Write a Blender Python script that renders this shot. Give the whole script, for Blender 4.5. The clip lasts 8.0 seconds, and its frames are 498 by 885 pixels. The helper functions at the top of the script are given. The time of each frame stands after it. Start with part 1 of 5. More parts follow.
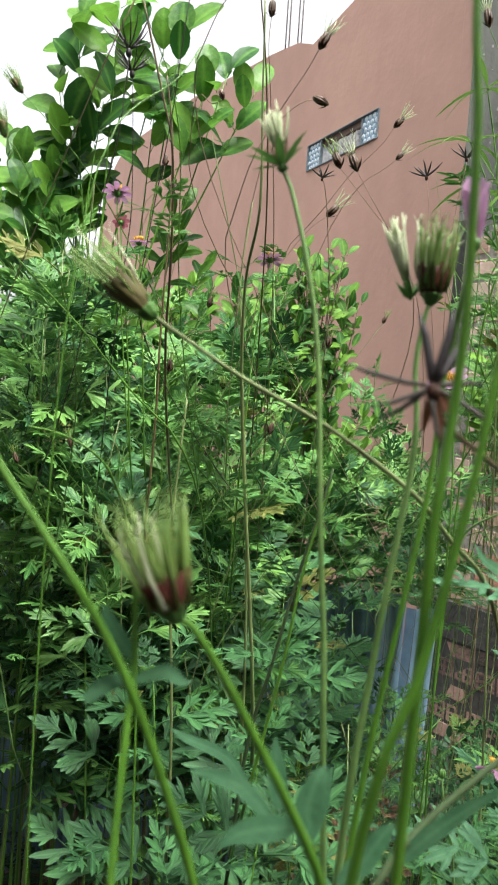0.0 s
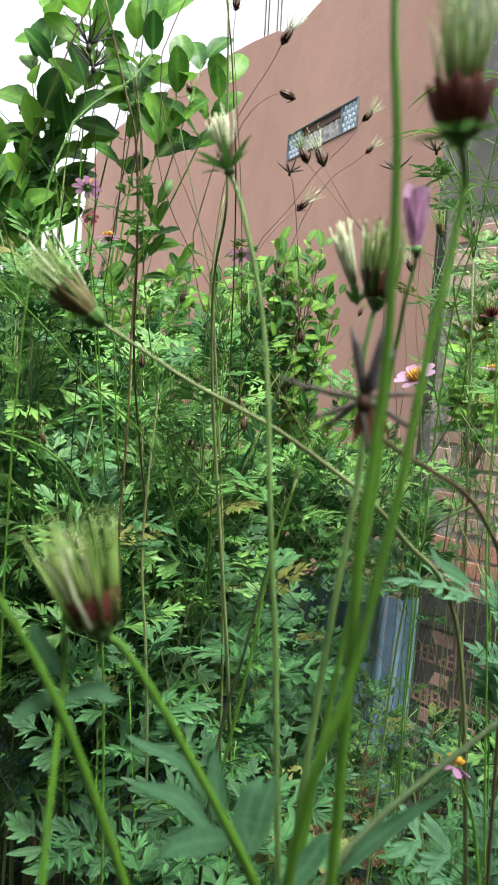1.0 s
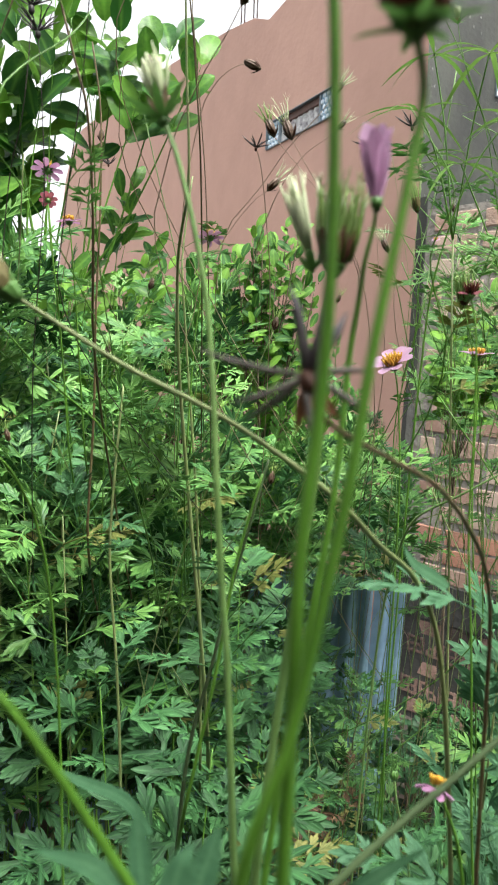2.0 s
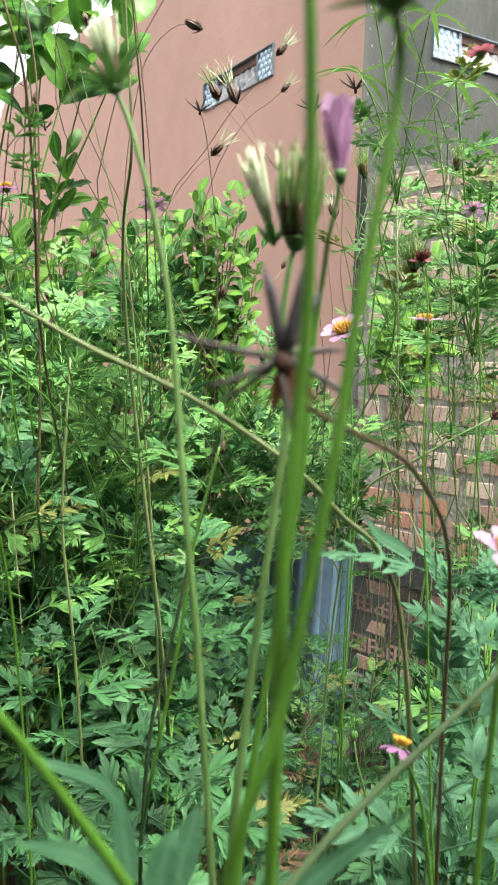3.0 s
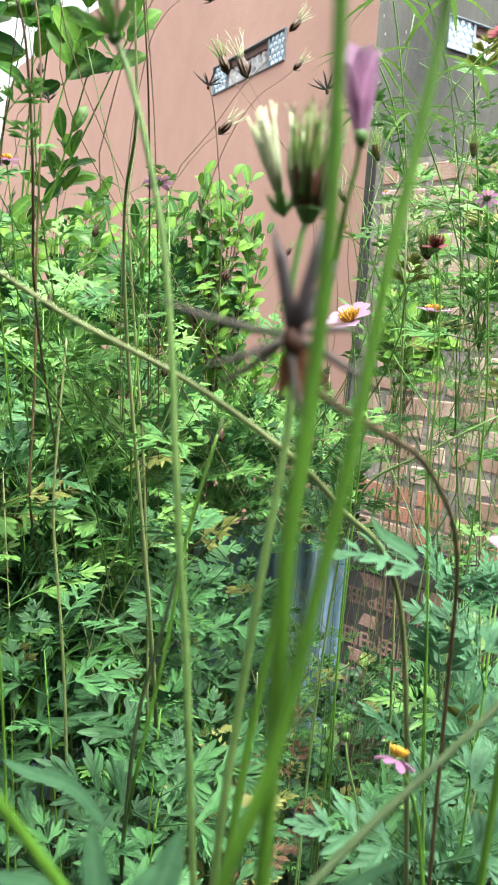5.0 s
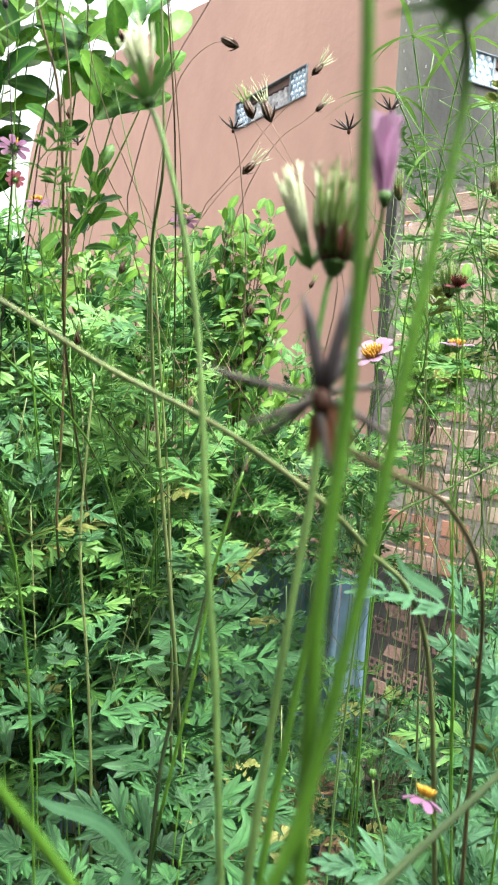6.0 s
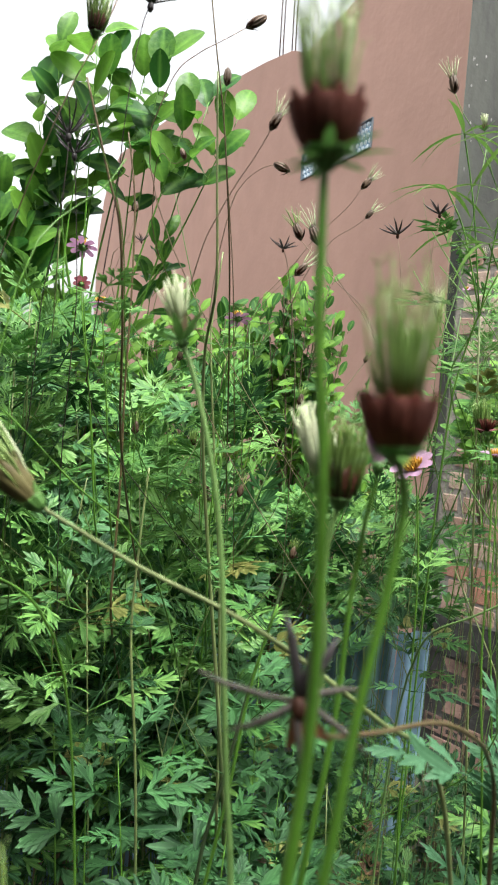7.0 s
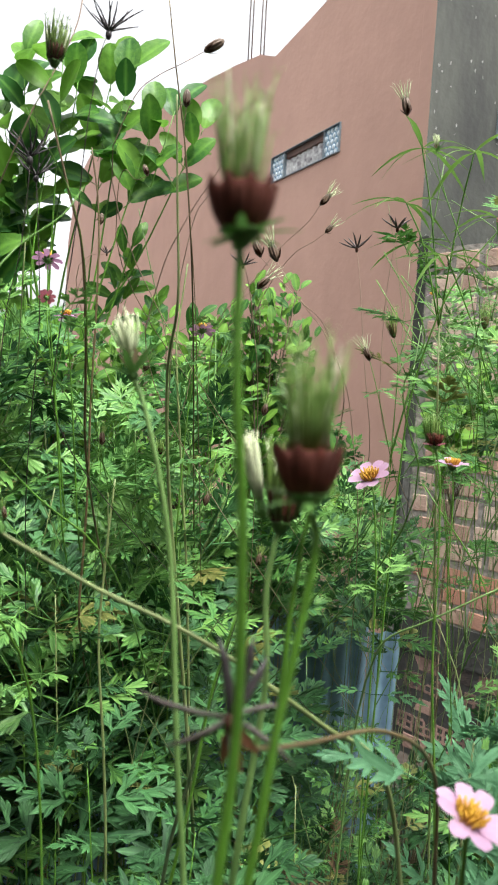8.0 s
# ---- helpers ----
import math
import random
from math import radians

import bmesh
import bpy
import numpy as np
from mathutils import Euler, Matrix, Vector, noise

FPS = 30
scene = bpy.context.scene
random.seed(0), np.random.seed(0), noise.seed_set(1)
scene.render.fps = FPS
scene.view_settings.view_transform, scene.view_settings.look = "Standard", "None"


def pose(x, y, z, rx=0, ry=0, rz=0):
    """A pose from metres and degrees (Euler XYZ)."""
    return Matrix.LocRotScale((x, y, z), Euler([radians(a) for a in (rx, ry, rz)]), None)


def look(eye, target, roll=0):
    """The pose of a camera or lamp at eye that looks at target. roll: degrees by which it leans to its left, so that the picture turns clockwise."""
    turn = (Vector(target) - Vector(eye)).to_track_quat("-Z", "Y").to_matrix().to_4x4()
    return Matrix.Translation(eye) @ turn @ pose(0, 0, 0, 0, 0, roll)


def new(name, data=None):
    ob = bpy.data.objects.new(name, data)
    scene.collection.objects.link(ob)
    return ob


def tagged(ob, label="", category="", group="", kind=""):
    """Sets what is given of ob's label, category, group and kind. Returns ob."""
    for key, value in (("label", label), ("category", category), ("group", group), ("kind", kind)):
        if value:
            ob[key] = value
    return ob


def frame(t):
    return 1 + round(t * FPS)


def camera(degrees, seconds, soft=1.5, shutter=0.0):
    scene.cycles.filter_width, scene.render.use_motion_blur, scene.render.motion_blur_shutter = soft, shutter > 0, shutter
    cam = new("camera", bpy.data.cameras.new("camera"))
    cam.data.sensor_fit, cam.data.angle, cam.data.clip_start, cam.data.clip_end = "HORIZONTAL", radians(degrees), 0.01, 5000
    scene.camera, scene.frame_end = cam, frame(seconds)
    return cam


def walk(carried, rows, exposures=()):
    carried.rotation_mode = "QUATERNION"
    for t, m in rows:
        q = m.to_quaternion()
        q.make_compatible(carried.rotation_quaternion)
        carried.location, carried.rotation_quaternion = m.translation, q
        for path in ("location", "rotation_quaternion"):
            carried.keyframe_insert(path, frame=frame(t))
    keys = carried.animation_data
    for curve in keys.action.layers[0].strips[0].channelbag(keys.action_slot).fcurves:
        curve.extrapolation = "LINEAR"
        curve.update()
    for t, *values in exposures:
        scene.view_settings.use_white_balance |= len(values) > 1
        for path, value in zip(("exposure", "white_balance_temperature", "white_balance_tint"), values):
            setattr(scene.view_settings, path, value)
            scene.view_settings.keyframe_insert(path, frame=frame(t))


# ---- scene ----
cam = camera(36.0, 8.0, soft=1.8)
cam.data.dof.use_dof = True
cam.data.dof.focus_distance = 0.95
cam.data.dof.aperture_fstop = 30.0
PATH = [
    (0.0, 0.0000, 0.0000, 1.6200, 85.99, -4.29, 0.30),
    (0.5, 0.0105, -0.0027, 1.6271, 86.41, -4.12, -0.42),
    (1.0, 0.0129, 0.0011, 1.6267, 85.33, -3.73, -0.84),
    (1.5, 0.0258, 0.0271, 1.6295, 84.32, -4.11, -0.64),
    (2.0, 0.0274, 0.0378, 1.6239, 84.85, -2.77, -1.98),
    (2.2, 0.0285, 0.0457, 1.6210, 82.88, -2.52, -3.36),
    (2.6, 0.0265, 0.0440, 1.6225, 82.30, -2.10, -5.20),
    (3.3, 0.0186, 0.0381, 1.6285, 82.92, -1.60, -6.72),
    (3.5, 0.0176, 0.0369, 1.6280, 83.17, -1.78, -6.95),
    (4.0, 0.0088, 0.0436, 1.6246, 81.42, -3.15, -6.76),
    (4.2, 0.0150, 0.0440, 1.6248, 81.43, -3.28, -7.59),
    (5.3, 0.0244, 0.0635, 1.6236, 82.02, -3.45, -5.62),
    (5.5, 0.0256, 0.0620, 1.6222, 82.45, -3.11, -5.72),
    (6.0, 0.0205, 0.0545, 1.6298, 83.66, -3.25, -4.42),
    (6.3, 0.0217, 0.0410, 1.6455, 85.50, -2.85, -3.55),
    (6.5, 0.0232, 0.0357, 1.6566, 86.68, -3.11, -2.78),
    (6.8, 0.0268, 0.0275, 1.6865, 86.14, -4.10, -1.15),
    (7.0, 0.0300, 0.0315, 1.6893, 86.00, -3.99, 0.34),
    (7.2, 0.0293, 0.0235, 1.7035, 86.15, -3.80, 1.20),
    (7.5, 0.0299, 0.0252, 1.7056, 86.97, -4.19, 0.50),
    (8.0, 0.0386, 0.0161, 1.7000, 86.21, -3.57, -1.67),
]
EXPOSURE = [(0.0, 1.93), (1.0, 2.01), (2.0, 2.03), (3.5, 2.52), (4.0, 2.56), (5.5, 2.58), (6.0, 2.56), (6.5, 2.09), (7.0, 1.94), (8.0, 1.94)]
walk(cam, [(t, pose(x, y, z, rx, ry, rz)) for t, x, y, z, rx, ry, rz in PATH], EXPOSURE)

# ---------------------------------------------------------------- light
world = bpy.data.worlds.new("overcast_sky")
scene.world = world
world.use_nodes = True
wn, wl = world.node_tree.nodes, world.node_tree.links
sky = wn.new("ShaderNodeTexSky")
sky.sky_type = "NISHITA"
sky.sun_disc = False
sky.sun_elevation, sky.sun_rotation = radians(62), radians(150)
sky.dust_density, sky.air_density, sky.ozone_density = 6.0, 1.0, 0.6
grey = wn.new("ShaderNodeHueSaturation")
grey.inputs["Saturation"].default_value = 0.12
wl.new(sky.outputs[0], grey.inputs["Color"])
wl.new(grey.outputs[0], wn["Background"].inputs["Color"])
wn["Background"].inputs["Strength"].default_value = 0.12
sun = new("sun", bpy.data.lights.new("sun", "SUN"))
sun.data.energy, sun.data.angle, sun.data.color = 1.5, radians(18), (1.0, 0.98, 0.94)
sun.matrix_world = look((0.9, -1.55, 4.0), (0, 0, 0))

# ---------------------------------------------------------------- materials
def material(name, colour, colour2=None, rough=0.6, scale=8.0, bump=0.0, bump_scale=60.0, metal=0.0, through_light=0.0,
             island=0.0, per_object=0.0, fine=None, stretch=1.0, ribbed=False):
    """A surface of two mixed colours at a large and a small scale, with relief, and light through thin leaves."""
    m = bpy.data.materials.new(name)
    m.use_nodes = True
    n, l = m.node_tree.nodes, m.node_tree.links
    b = n["Principled BSDF"]
    b.inputs["Roughness"].default_value, b.inputs["Metallic"].default_value = rough, metal
    if "leaf" in name:
        b.inputs["Specular IOR Level"].default_value = 0.24
    if "cup" in name:
        b.inputs["Specular IOR Level"].default_value = 0.15
    colour2 = colour2 or tuple(c * 0.7 for c in colour)
    place = n.new("ShaderNodeTexCoord")
    big, small = n.new("ShaderNodeTexNoise"), n.new("ShaderNodeTexNoise")
    big.inputs["Scale"].default_value, small.inputs["Scale"].default_value = scale, fine or scale * 9
    big.inputs["Detail"].default_value, small.inputs["Detail"].default_value = 4, 3
    if per_object:
        which, far = n.new("ShaderNodeObjectInfo"), n.new("ShaderNodeMath")
        far.operation = "MULTIPLY"
        far.inputs[1].default_value = 40.0
        l.new(which.outputs["Random"], far.inputs[0])
        for tex in (big, small):
            tex.noise_dimensions = "4D"
            l.new(far.outputs[0], tex.inputs["W"])
    squeeze = n.new("ShaderNodeMapping")
    squeeze.inputs["Scale"].default_value = (1, 1, 1 / stretch)
    l.new(place.outputs["Object"], squeeze.inputs["Vector"])
    l.new(squeeze.outputs[0], big.inputs["Vector"]), l.new(squeeze.outputs[0], small.inputs["Vector"])
    add = n.new("ShaderNodeMath")
    add.operation = "MULTIPLY_ADD"
    add.inputs[1].default_value = 0.45
    l.new(small.outputs["Fac"], add.inputs[0]), l.new(big.outputs["Fac"], add.inputs[2])
    last = add.outputs[0]
    for amount, node, out in ((island, "ShaderNodeNewGeometry", "Random Per Island"), (per_object, "ShaderNodeObjectInfo", "Random")):
        if amount:
            src, ma = n.new(node), n.new("ShaderNodeMath")
            ma.operation = "MULTIPLY_ADD"
            ma.inputs[1].default_value = amount
            l.new(src.outputs[out], ma.inputs[0]), l.new(last, ma.inputs[2])
            sub = n.new("ShaderNodeMath")
            sub.operation = "SUBTRACT"
            sub.inputs[1].default_value = amount / 2
            l.new(ma.outputs[0], sub.inputs[0])
            last = sub.outputs[0]
    ramp = n.new("ShaderNodeMapRange")
    ramp.inputs["From Min"].default_value, ramp.inputs["From Max"].default_value = 0.45, 1.0
    l.new(last, ramp.inputs["Value"])
    mix = n.new("ShaderNodeMix")
    mix.data_type = "RGBA"
    mix.inputs[6].default_value, mix.inputs[7].default_value = (*colour2, 1), (*colour, 1)
    l.new(ramp.outputs[0], mix.inputs[0])
    colour_out = mix.outputs[2]
    if ribbed:
        rib, weight, pale = n.new("ShaderNodeAttribute"), n.new("ShaderNodeMapRange"), n.new("ShaderNodeMix")
        rib.attribute_name, pale.data_type = "rib", "RGBA"
        weight.inputs["From Min"].default_value, weight.inputs["From Max"].default_value = 0.0, 0.3
        weight.inputs["To Min"].default_value, weight.inputs["To Max"].default_value = 0.3, 0.0
        l.new(rib.outputs["Fac"], weight.inputs["Value"])
        l.new(weight.outputs[0], pale.inputs[0])
        l.new(colour_out, pale.inputs[6])
        pale.inputs[7].default_value = (*[min(1.0, c * 1.7 + 0.02) for c in colour], 1)
        colour_out = pale.outputs[2]
    l.new(colour_out, b.inputs["Base Color"])
    if bump:
        tex, bp = n.new("ShaderNodeTexNoise"), n.new("ShaderNodeBump")
        tex.inputs["Scale"].default_value, tex.inputs["Detail"].default_value = bump_scale, 5
        bp.inputs["Strength"].default_value, bp.inputs["Distance"].default_value = bump, 0.01
        l.new(place.outputs["Object"], tex.inputs["Vector"])
        l.new(tex.outputs["Fac"], bp.inputs["Height"]), l.new(bp.outputs[0], b.inputs["Normal"])
    if through_light:
        tr, sh = n.new("ShaderNodeBsdfTranslucent"), n.new("ShaderNodeMixShader")
        sh.inputs[0].default_value = through_light
        l.new(colour_out, tr.inputs["Color"])
        l.new(b.outputs[0], sh.inputs[1]), l.new(tr.outputs[0], sh.inputs[2])
        l.new(sh.outputs[0], n["Material Output"].inputs["Surface"])
    return m


M = {
    # blue-green of lower leaves, darkened for the shade among the plants
    "leaf": material("cosmos_leaf", (0.060, 0.176, 0.056), (0.016, 0.060, 0.020), 0.58, 6, through_light=0.14, island=0.45, per_object=0.5, ribbed=True),
    "leaf_fine": material("young_cosmos_leaf", (0.155, 0.325, 0.075), (0.046, 0.150, 0.036), 0.40, 6, through_light=0.22, island=0.45, per_object=0.5, ribbed=True),
    "leaf_near": material("cosmos_leaf_near", (0.11, 0.26, 0.13), (0.055, 0.16, 0.075), 0.5, 90, through_light=0.3, island=0.2, bump=0.15, bump_scale=500, ribbed=True),
    "leaf_yellow": material("yellowing_leaf", (0.27, 0.27, 0.085), (0.13, 0.16, 0.04), 0.55, 30, through_light=0.3, island=0.5, ribbed=True),
    "leaf_shrub": material("shrub_leaf", (0.15, 0.31, 0.042), (0.032, 0.115, 0.022), 0.6, 14, through_light=0.35, island=1.0, ribbed=True),
    "leaf_citrus": material("citrus_leaf", (0.14, 0.31, 0.04), (0.03, 0.115, 0.022), 0.36, 14, bump=0.25, through_light=0.38, island=0.9, ribbed=True),
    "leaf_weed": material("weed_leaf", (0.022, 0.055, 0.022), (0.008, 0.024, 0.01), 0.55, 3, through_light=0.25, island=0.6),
    "leaf_blade": material("blade_leaf", (0.13, 0.24, 0.045), (0.06, 0.14, 0.03), 0.5, 8, through_light=0.35, island=0.5),
    "leaf_litter": material("dry_leaf_litter", (0.16, 0.10, 0.05), (0.05, 0.03, 0.018), 0.8, 9, island=0.8),
    "stem_green": material("green_stem", (0.105, 0.265, 0.024), (0.06, 0.165, 0.015), 0.45, 45),
    "stem_pale": material("pale_green_stem", (0.18, 0.31, 0.09), (0.10, 0.20, 0.05), 0.5, 45),
    "stem_brown": material("brown_stem", (0.14, 0.11, 0.042), (0.09, 0.055, 0.026), 0.55, 25),
    "stem_brown_green": material("browning_green_stem", (0.20, 0.265, 0.095), (0.14, 0.165, 0.06), 0.5, 14),
    "stem_dry": material("dry_thin_stem", (0.46, 0.32, 0.235), (0.30, 0.20, 0.14), 0.6, 25),
    "stem_dark": material("blackish_stem", (0.06, 0.04, 0.035), (0.03, 0.022, 0.02), 0.5, 25),
    "stem_dark_green": material("dark_green_stem", (0.038, 0.072, 0.018), (0.024, 0.046, 0.012), 0.8, 25),
    "cup": material("brown_seed_cup", (0.115, 0.030, 0.018), (0.02, 0.008, 0.006), 0.75, 160, island=0.7),
    "cup_dark": material("dark_seed_cup", (0.07, 0.027, 0.014), (0.025, 0.010, 0.006), 0.5, 120, island=0.5),
    "cup_pod": material("dry_pod", (0.15, 0.095, 0.058), (0.045, 0.026, 0.017), 0.55, 120, island=0.5),
    "cup_green": material("olive_seed_cup", (0.13, 0.12, 0.045), (0.06, 0.04, 0.02), 0.5, 120, island=0.6),
    "bract": material("green_bract", (0.12, 0.27, 0.06), (0.06, 0.16, 0.03), 0.45, 60, through_light=0.2, island=0.4),
    "bract_pink": material("faded_pink_bract", (0.34, 0.22, 0.16), (0.20, 0.12, 0.08), 0.6, 60, through_light=0.25, island=0.5),
    "bract_dry": material("rust_brown_bract", (0.26, 0.10, 0.045), (0.10, 0.04, 0.02), 0.7, 90, through_light=0.2, island=0.5),
    "petal_faded": material("faded_mauve_petal", (0.34, 0.17, 0.30), (0.20, 0.09, 0.16), 0.6, 60, through_light=0.25, island=0.6),
    "achene": material("green_seeds", (0.30, 0.44, 0.12), (0.10, 0.21, 0.035), 0.45, 60, through_light=0.2, island=0.7),
    "achene_deep": material("dark_green_seeds", (0.15, 0.25, 0.045), (0.03, 0.06, 0.014), 0.45, 60, through_light=0.15, island=0.8),
    "achene_pale": material("pale_seeds", (0.75, 0.78, 0.56), (0.52, 0.62, 0.34), 0.5, 60, through_light=0.3, island=0.6),
    "achene_dry": material("dry_seeds", (0.115, 0.10, 0.085), (0.03, 0.018, 0.013), 0.6, 60, island=1.0),
    "achene_dark": material("blackish_seeds", (0.04, 0.032, 0.034), (0.014, 0.011, 0.012), 0.5, 60, island=0.6),
    "petal_pink": material("pink_petal", (0.85, 0.60, 0.78), (0.66, 0.38, 0.58), 0.5, 60, through_light=0.5, island=0.5),
    "petal_light": material("pale_pink_petal", (0.58, 0.38, 0.53), (0.43, 0.25, 0.39), 0.5, 60, through_light=0.35, island=0.5),
    "petal_mauve": material("mauve_petal", (0.58, 0.32, 0.52), (0.40, 0.18, 0.33), 0.55, 60, through_light=0.3, island=0.6),
    "petal_red": material("reddish_petal", (0.60, 0.20, 0.26), (0.36, 0.09, 0.12), 0.55, 60, through_light=0.3, island=0.6),
    "disc": material("yellow_florets", (0.60, 0.36, 0.03), (0.40, 0.20, 0.012), 0.6, 200, island=0.8),
    "wood": material("shrub_wood", (0.16, 0.12, 0.07), (0.08, 0.06, 0.04), 0.8, 20, bump=0.5, bump_scale=150),
    "terracotta": material("terracotta_paint", (0.51, 0.313, 0.245), (0.41, 0.246, 0.193), 0.75, 0.9, bump=0.2, bump_scale=25, fine=7, stretch=1.3),
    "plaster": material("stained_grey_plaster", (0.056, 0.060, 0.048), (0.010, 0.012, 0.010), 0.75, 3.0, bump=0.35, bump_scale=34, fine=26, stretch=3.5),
    "mortar": material("grey_mortar", (0.34, 0.315, 0.275), (0.13, 0.122, 0.108), 0.95, 9, bump=0.9, bump_scale=45),
    "brick": material("fired_brick", (0.52, 0.41, 0.33), (0.32, 0.205, 0.155), 0.9, 9, bump=0.5, bump_scale=110, per_object=0.7, fine=70),
    # hollow bricks at the foot, darkened in colour for the shade there
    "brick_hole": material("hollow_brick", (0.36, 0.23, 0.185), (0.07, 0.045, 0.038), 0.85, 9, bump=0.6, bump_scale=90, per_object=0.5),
    "brick_red": material("red_brick", (0.42, 0.21, 0.14), (0.30, 0.17, 0.125), 0.9, 14, bump=0.5, bump_scale=110, per_object=0.8, fine=70),
    # these two darken the wall's foot: damp, and shade painted in
    "cement_shade": material("damp_shaded_cement", (0.06, 0.06, 0.054), (0.014, 0.015, 0.014), 0.75, 4, bump=0.6, bump_scale=40, fine=30, stretch=2.0),
    "brick_foot_shade": material("damp_shaded_brick", (0.085, 0.058, 0.046), (0.028, 0.022, 0.019), 0.8, 14, bump=0.5, bump_scale=110, per_object=0.7, fine=70),
    # dark green with the shade by the wall's foot put into it
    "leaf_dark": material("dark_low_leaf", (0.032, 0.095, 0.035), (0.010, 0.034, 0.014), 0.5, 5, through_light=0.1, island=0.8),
    # near-black colour paints the shade inside the brick holes
    "hole": material("brick_hole_shade", (0.035, 0.025, 0.02), (0.02, 0.015, 0.012), 0.9, 40),
    "metal": material("weathered_blue_sheet", (0.27, 0.42, 0.55), (0.13, 0.22, 0.31), 0.5, 3, bump=0.2, bump_scale=40, metal=0.3, fine=30),
    "soil": material("dark_soil", (0.05, 0.037, 0.027), (0.02, 0.016, 0.013), 0.95, 5, bump=1.0, bump_scale=30),
    "window_frame": material("blue_grey_frame", (0.20, 0.245, 0.27), (0.12, 0.155, 0.18), 0.5, 30),
    "window_glass": material("pale_blue_panel", (0.27, 0.43, 0.56), (0.20, 0.35, 0.47), 0.25, 30),
    "window_stud": material("white_panel_bosses", (0.72, 0.80, 0.85), (0.62, 0.71, 0.78), 0.35, 60),
    "dark": material("dark_room_shade", (0.05, 0.03, 0.025), (0.025, 0.018, 0.016), 0.9, 10),
    "gap_brown": material("dark_brown_gap", (0.13, 0.06, 0.04), (0.07, 0.035, 0.025), 0.6, 20, bump=0.3),
    "curtain": material("floral_curtain", (0.80, 0.82, 0.80), (0.12, 0.10, 0.12), 0.8, 28, fine=60),
    "rebar": material("rusty_rebar", (0.12, 0.09, 0.075), (0.06, 0.045, 0.04), 0.7, 40, bump=0.4, bump_scale=200, metal=0.4),
    "concrete": material("grey_concrete", (0.30, 0.30, 0.28), (0.17, 0.17, 0.16), 0.9, 5, bump=0.5, bump_scale=60),
    # grey of the added walls, set by how much light they should return
    "blocker_concrete": material("dull_blocker_concrete", (0.20, 0.20, 0.185), (0.10, 0.10, 0.095), 0.9, 2, bump=0.5, bump_scale=60, fine=25),
    "post_shade": material("shaded_post_grey", (0.06, 0.062, 0.055), (0.025, 0.027, 0.024), 0.8, 8, bump=0.5, bump_scale=80),
}


# ---------------------------------------------------------------- shapes
class Shape:
    """Vertices and faces that are gathered and then made one mesh."""

    def __init__(self):
        self.v, self.f, self.rib = [], [], {}

    def mesh(self, name, smooth=True):
        me = bpy.data.meshes.new(name)
        me.from_pydata([tuple(p) for p in self.v], [], self.f)
        if smooth:
            me.polygons.foreach_set("use_smooth", [True] * len(me.polygons))
        if self.rib:
            edge = me.attributes.new("rib", "FLOAT", "POINT")
            values = [1.0] * len(self.v)
            for i in self.rib:
                values[i] = 0.0
            edge.data.foreach_set("value", values)
        me.update()
        return me

    def tube(self, points, radii, sides=6):
        points = [Vector(p) for p in points]
        start = len(self.v)
        side = None
        for i, p in enumerate(points):
            way = (points[min(i + 1, len(points) - 1)] - points[max(i - 1, 0)]).normalized()
            if side is None:
                side = way.orthogonal().normalized()
            side = (side - way * side.dot(way)).normalized()
            other = way.cross(side)
            r = radii[i]
            for k in range(sides):
                a = 2 * math.pi * k / sides
                self.v.append(p + side * (r * math.cos(a)) + other * (r * math.sin(a)))
        n = len(points)
        for i in range(n - 1):
            for k in range(sides):
                a, b = start + i * sides + k, start + i * sides + (k + 1) % sides
                self.f.append((a, b, b + sides, a + sides))
        self.f.append(tuple(start + k for k in reversed(range(sides))))
        self.f.append(tuple(start + (n - 1) * sides + k for k in range(sides)))

    def blade(self, base, way, up, length, width, bend=0.0, fold=0.12, shape=((0.0, 0.12), (0.35, 1.0), (0.7, 0.72))):
        """A pointed leaf with a fold along its middle, which bends down towards its tip."""
        base, way = Vector(base), Vector(way).normalized()
        up = Vector(up)
        up = (up - way * up.dot(way)).normalized()
        across = way.cross(up)
        start = len(self.v)
        for s, w in shape:
            mid = base + way * (length * s) - up * (bend * length * s * s)
            half = across * (width * 0.5 * w)
            rise = up * (fold * width * w)
            self.rib[len(self.v) + 1] = 1
            self.v += [mid - half + rise, mid, mid + half + rise]
        self.v.append(base + way * length - up * (bend * length))
        n = len(shape)
        for i in range(n - 1):
            a = start + 3 * i
            self.f += [(a, a + 1, a + 4, a + 3), (a + 1, a + 2, a + 5, a + 4)]
        a, tip = start + 3 * (n - 1), start + 3 * n
        self.f += [(a, a + 1, tip), (a + 1, a + 2, tip)]

    def lobe(self, base, way, up, length, width, bend=0.2, sweep=0.0, fold=0.16):
        """A lance-shaped leaf lobe with a midrib, which arches down and sweeps sideways to its tip."""
        base, way, up = Vector(base), Vector(way).normalized(), Vector(up)
        up = (up - way * up.dot(way)).normalized()
        across = way.cross(up)
        start = len(self.v)
        rows = ((0.0, 0.55), (0.22, 0.78), (0.50, 1.0), (0.76, 0.82), (0.91, 0.44))
        for s, w in rows:
            mid = base + way * (length * s) - up * (bend * length * s * s) + across * (sweep * length * s * s)
            half, rise = across * (width * 0.5 * w), up * (fold * width * w)
            self.rib[len(self.v) + 1] = 1
            self.v += [mid - half + rise, mid, mid + half + rise]
        self.v.append(base + way * length - up * (bend * length) + across * (sweep * length))
        for i in range(4):
            a = start + 3 * i
            self.f += [(a, a + 1, a + 4, a + 3), (a + 1, a + 2, a + 5, a + 4)]
        a = start + 12
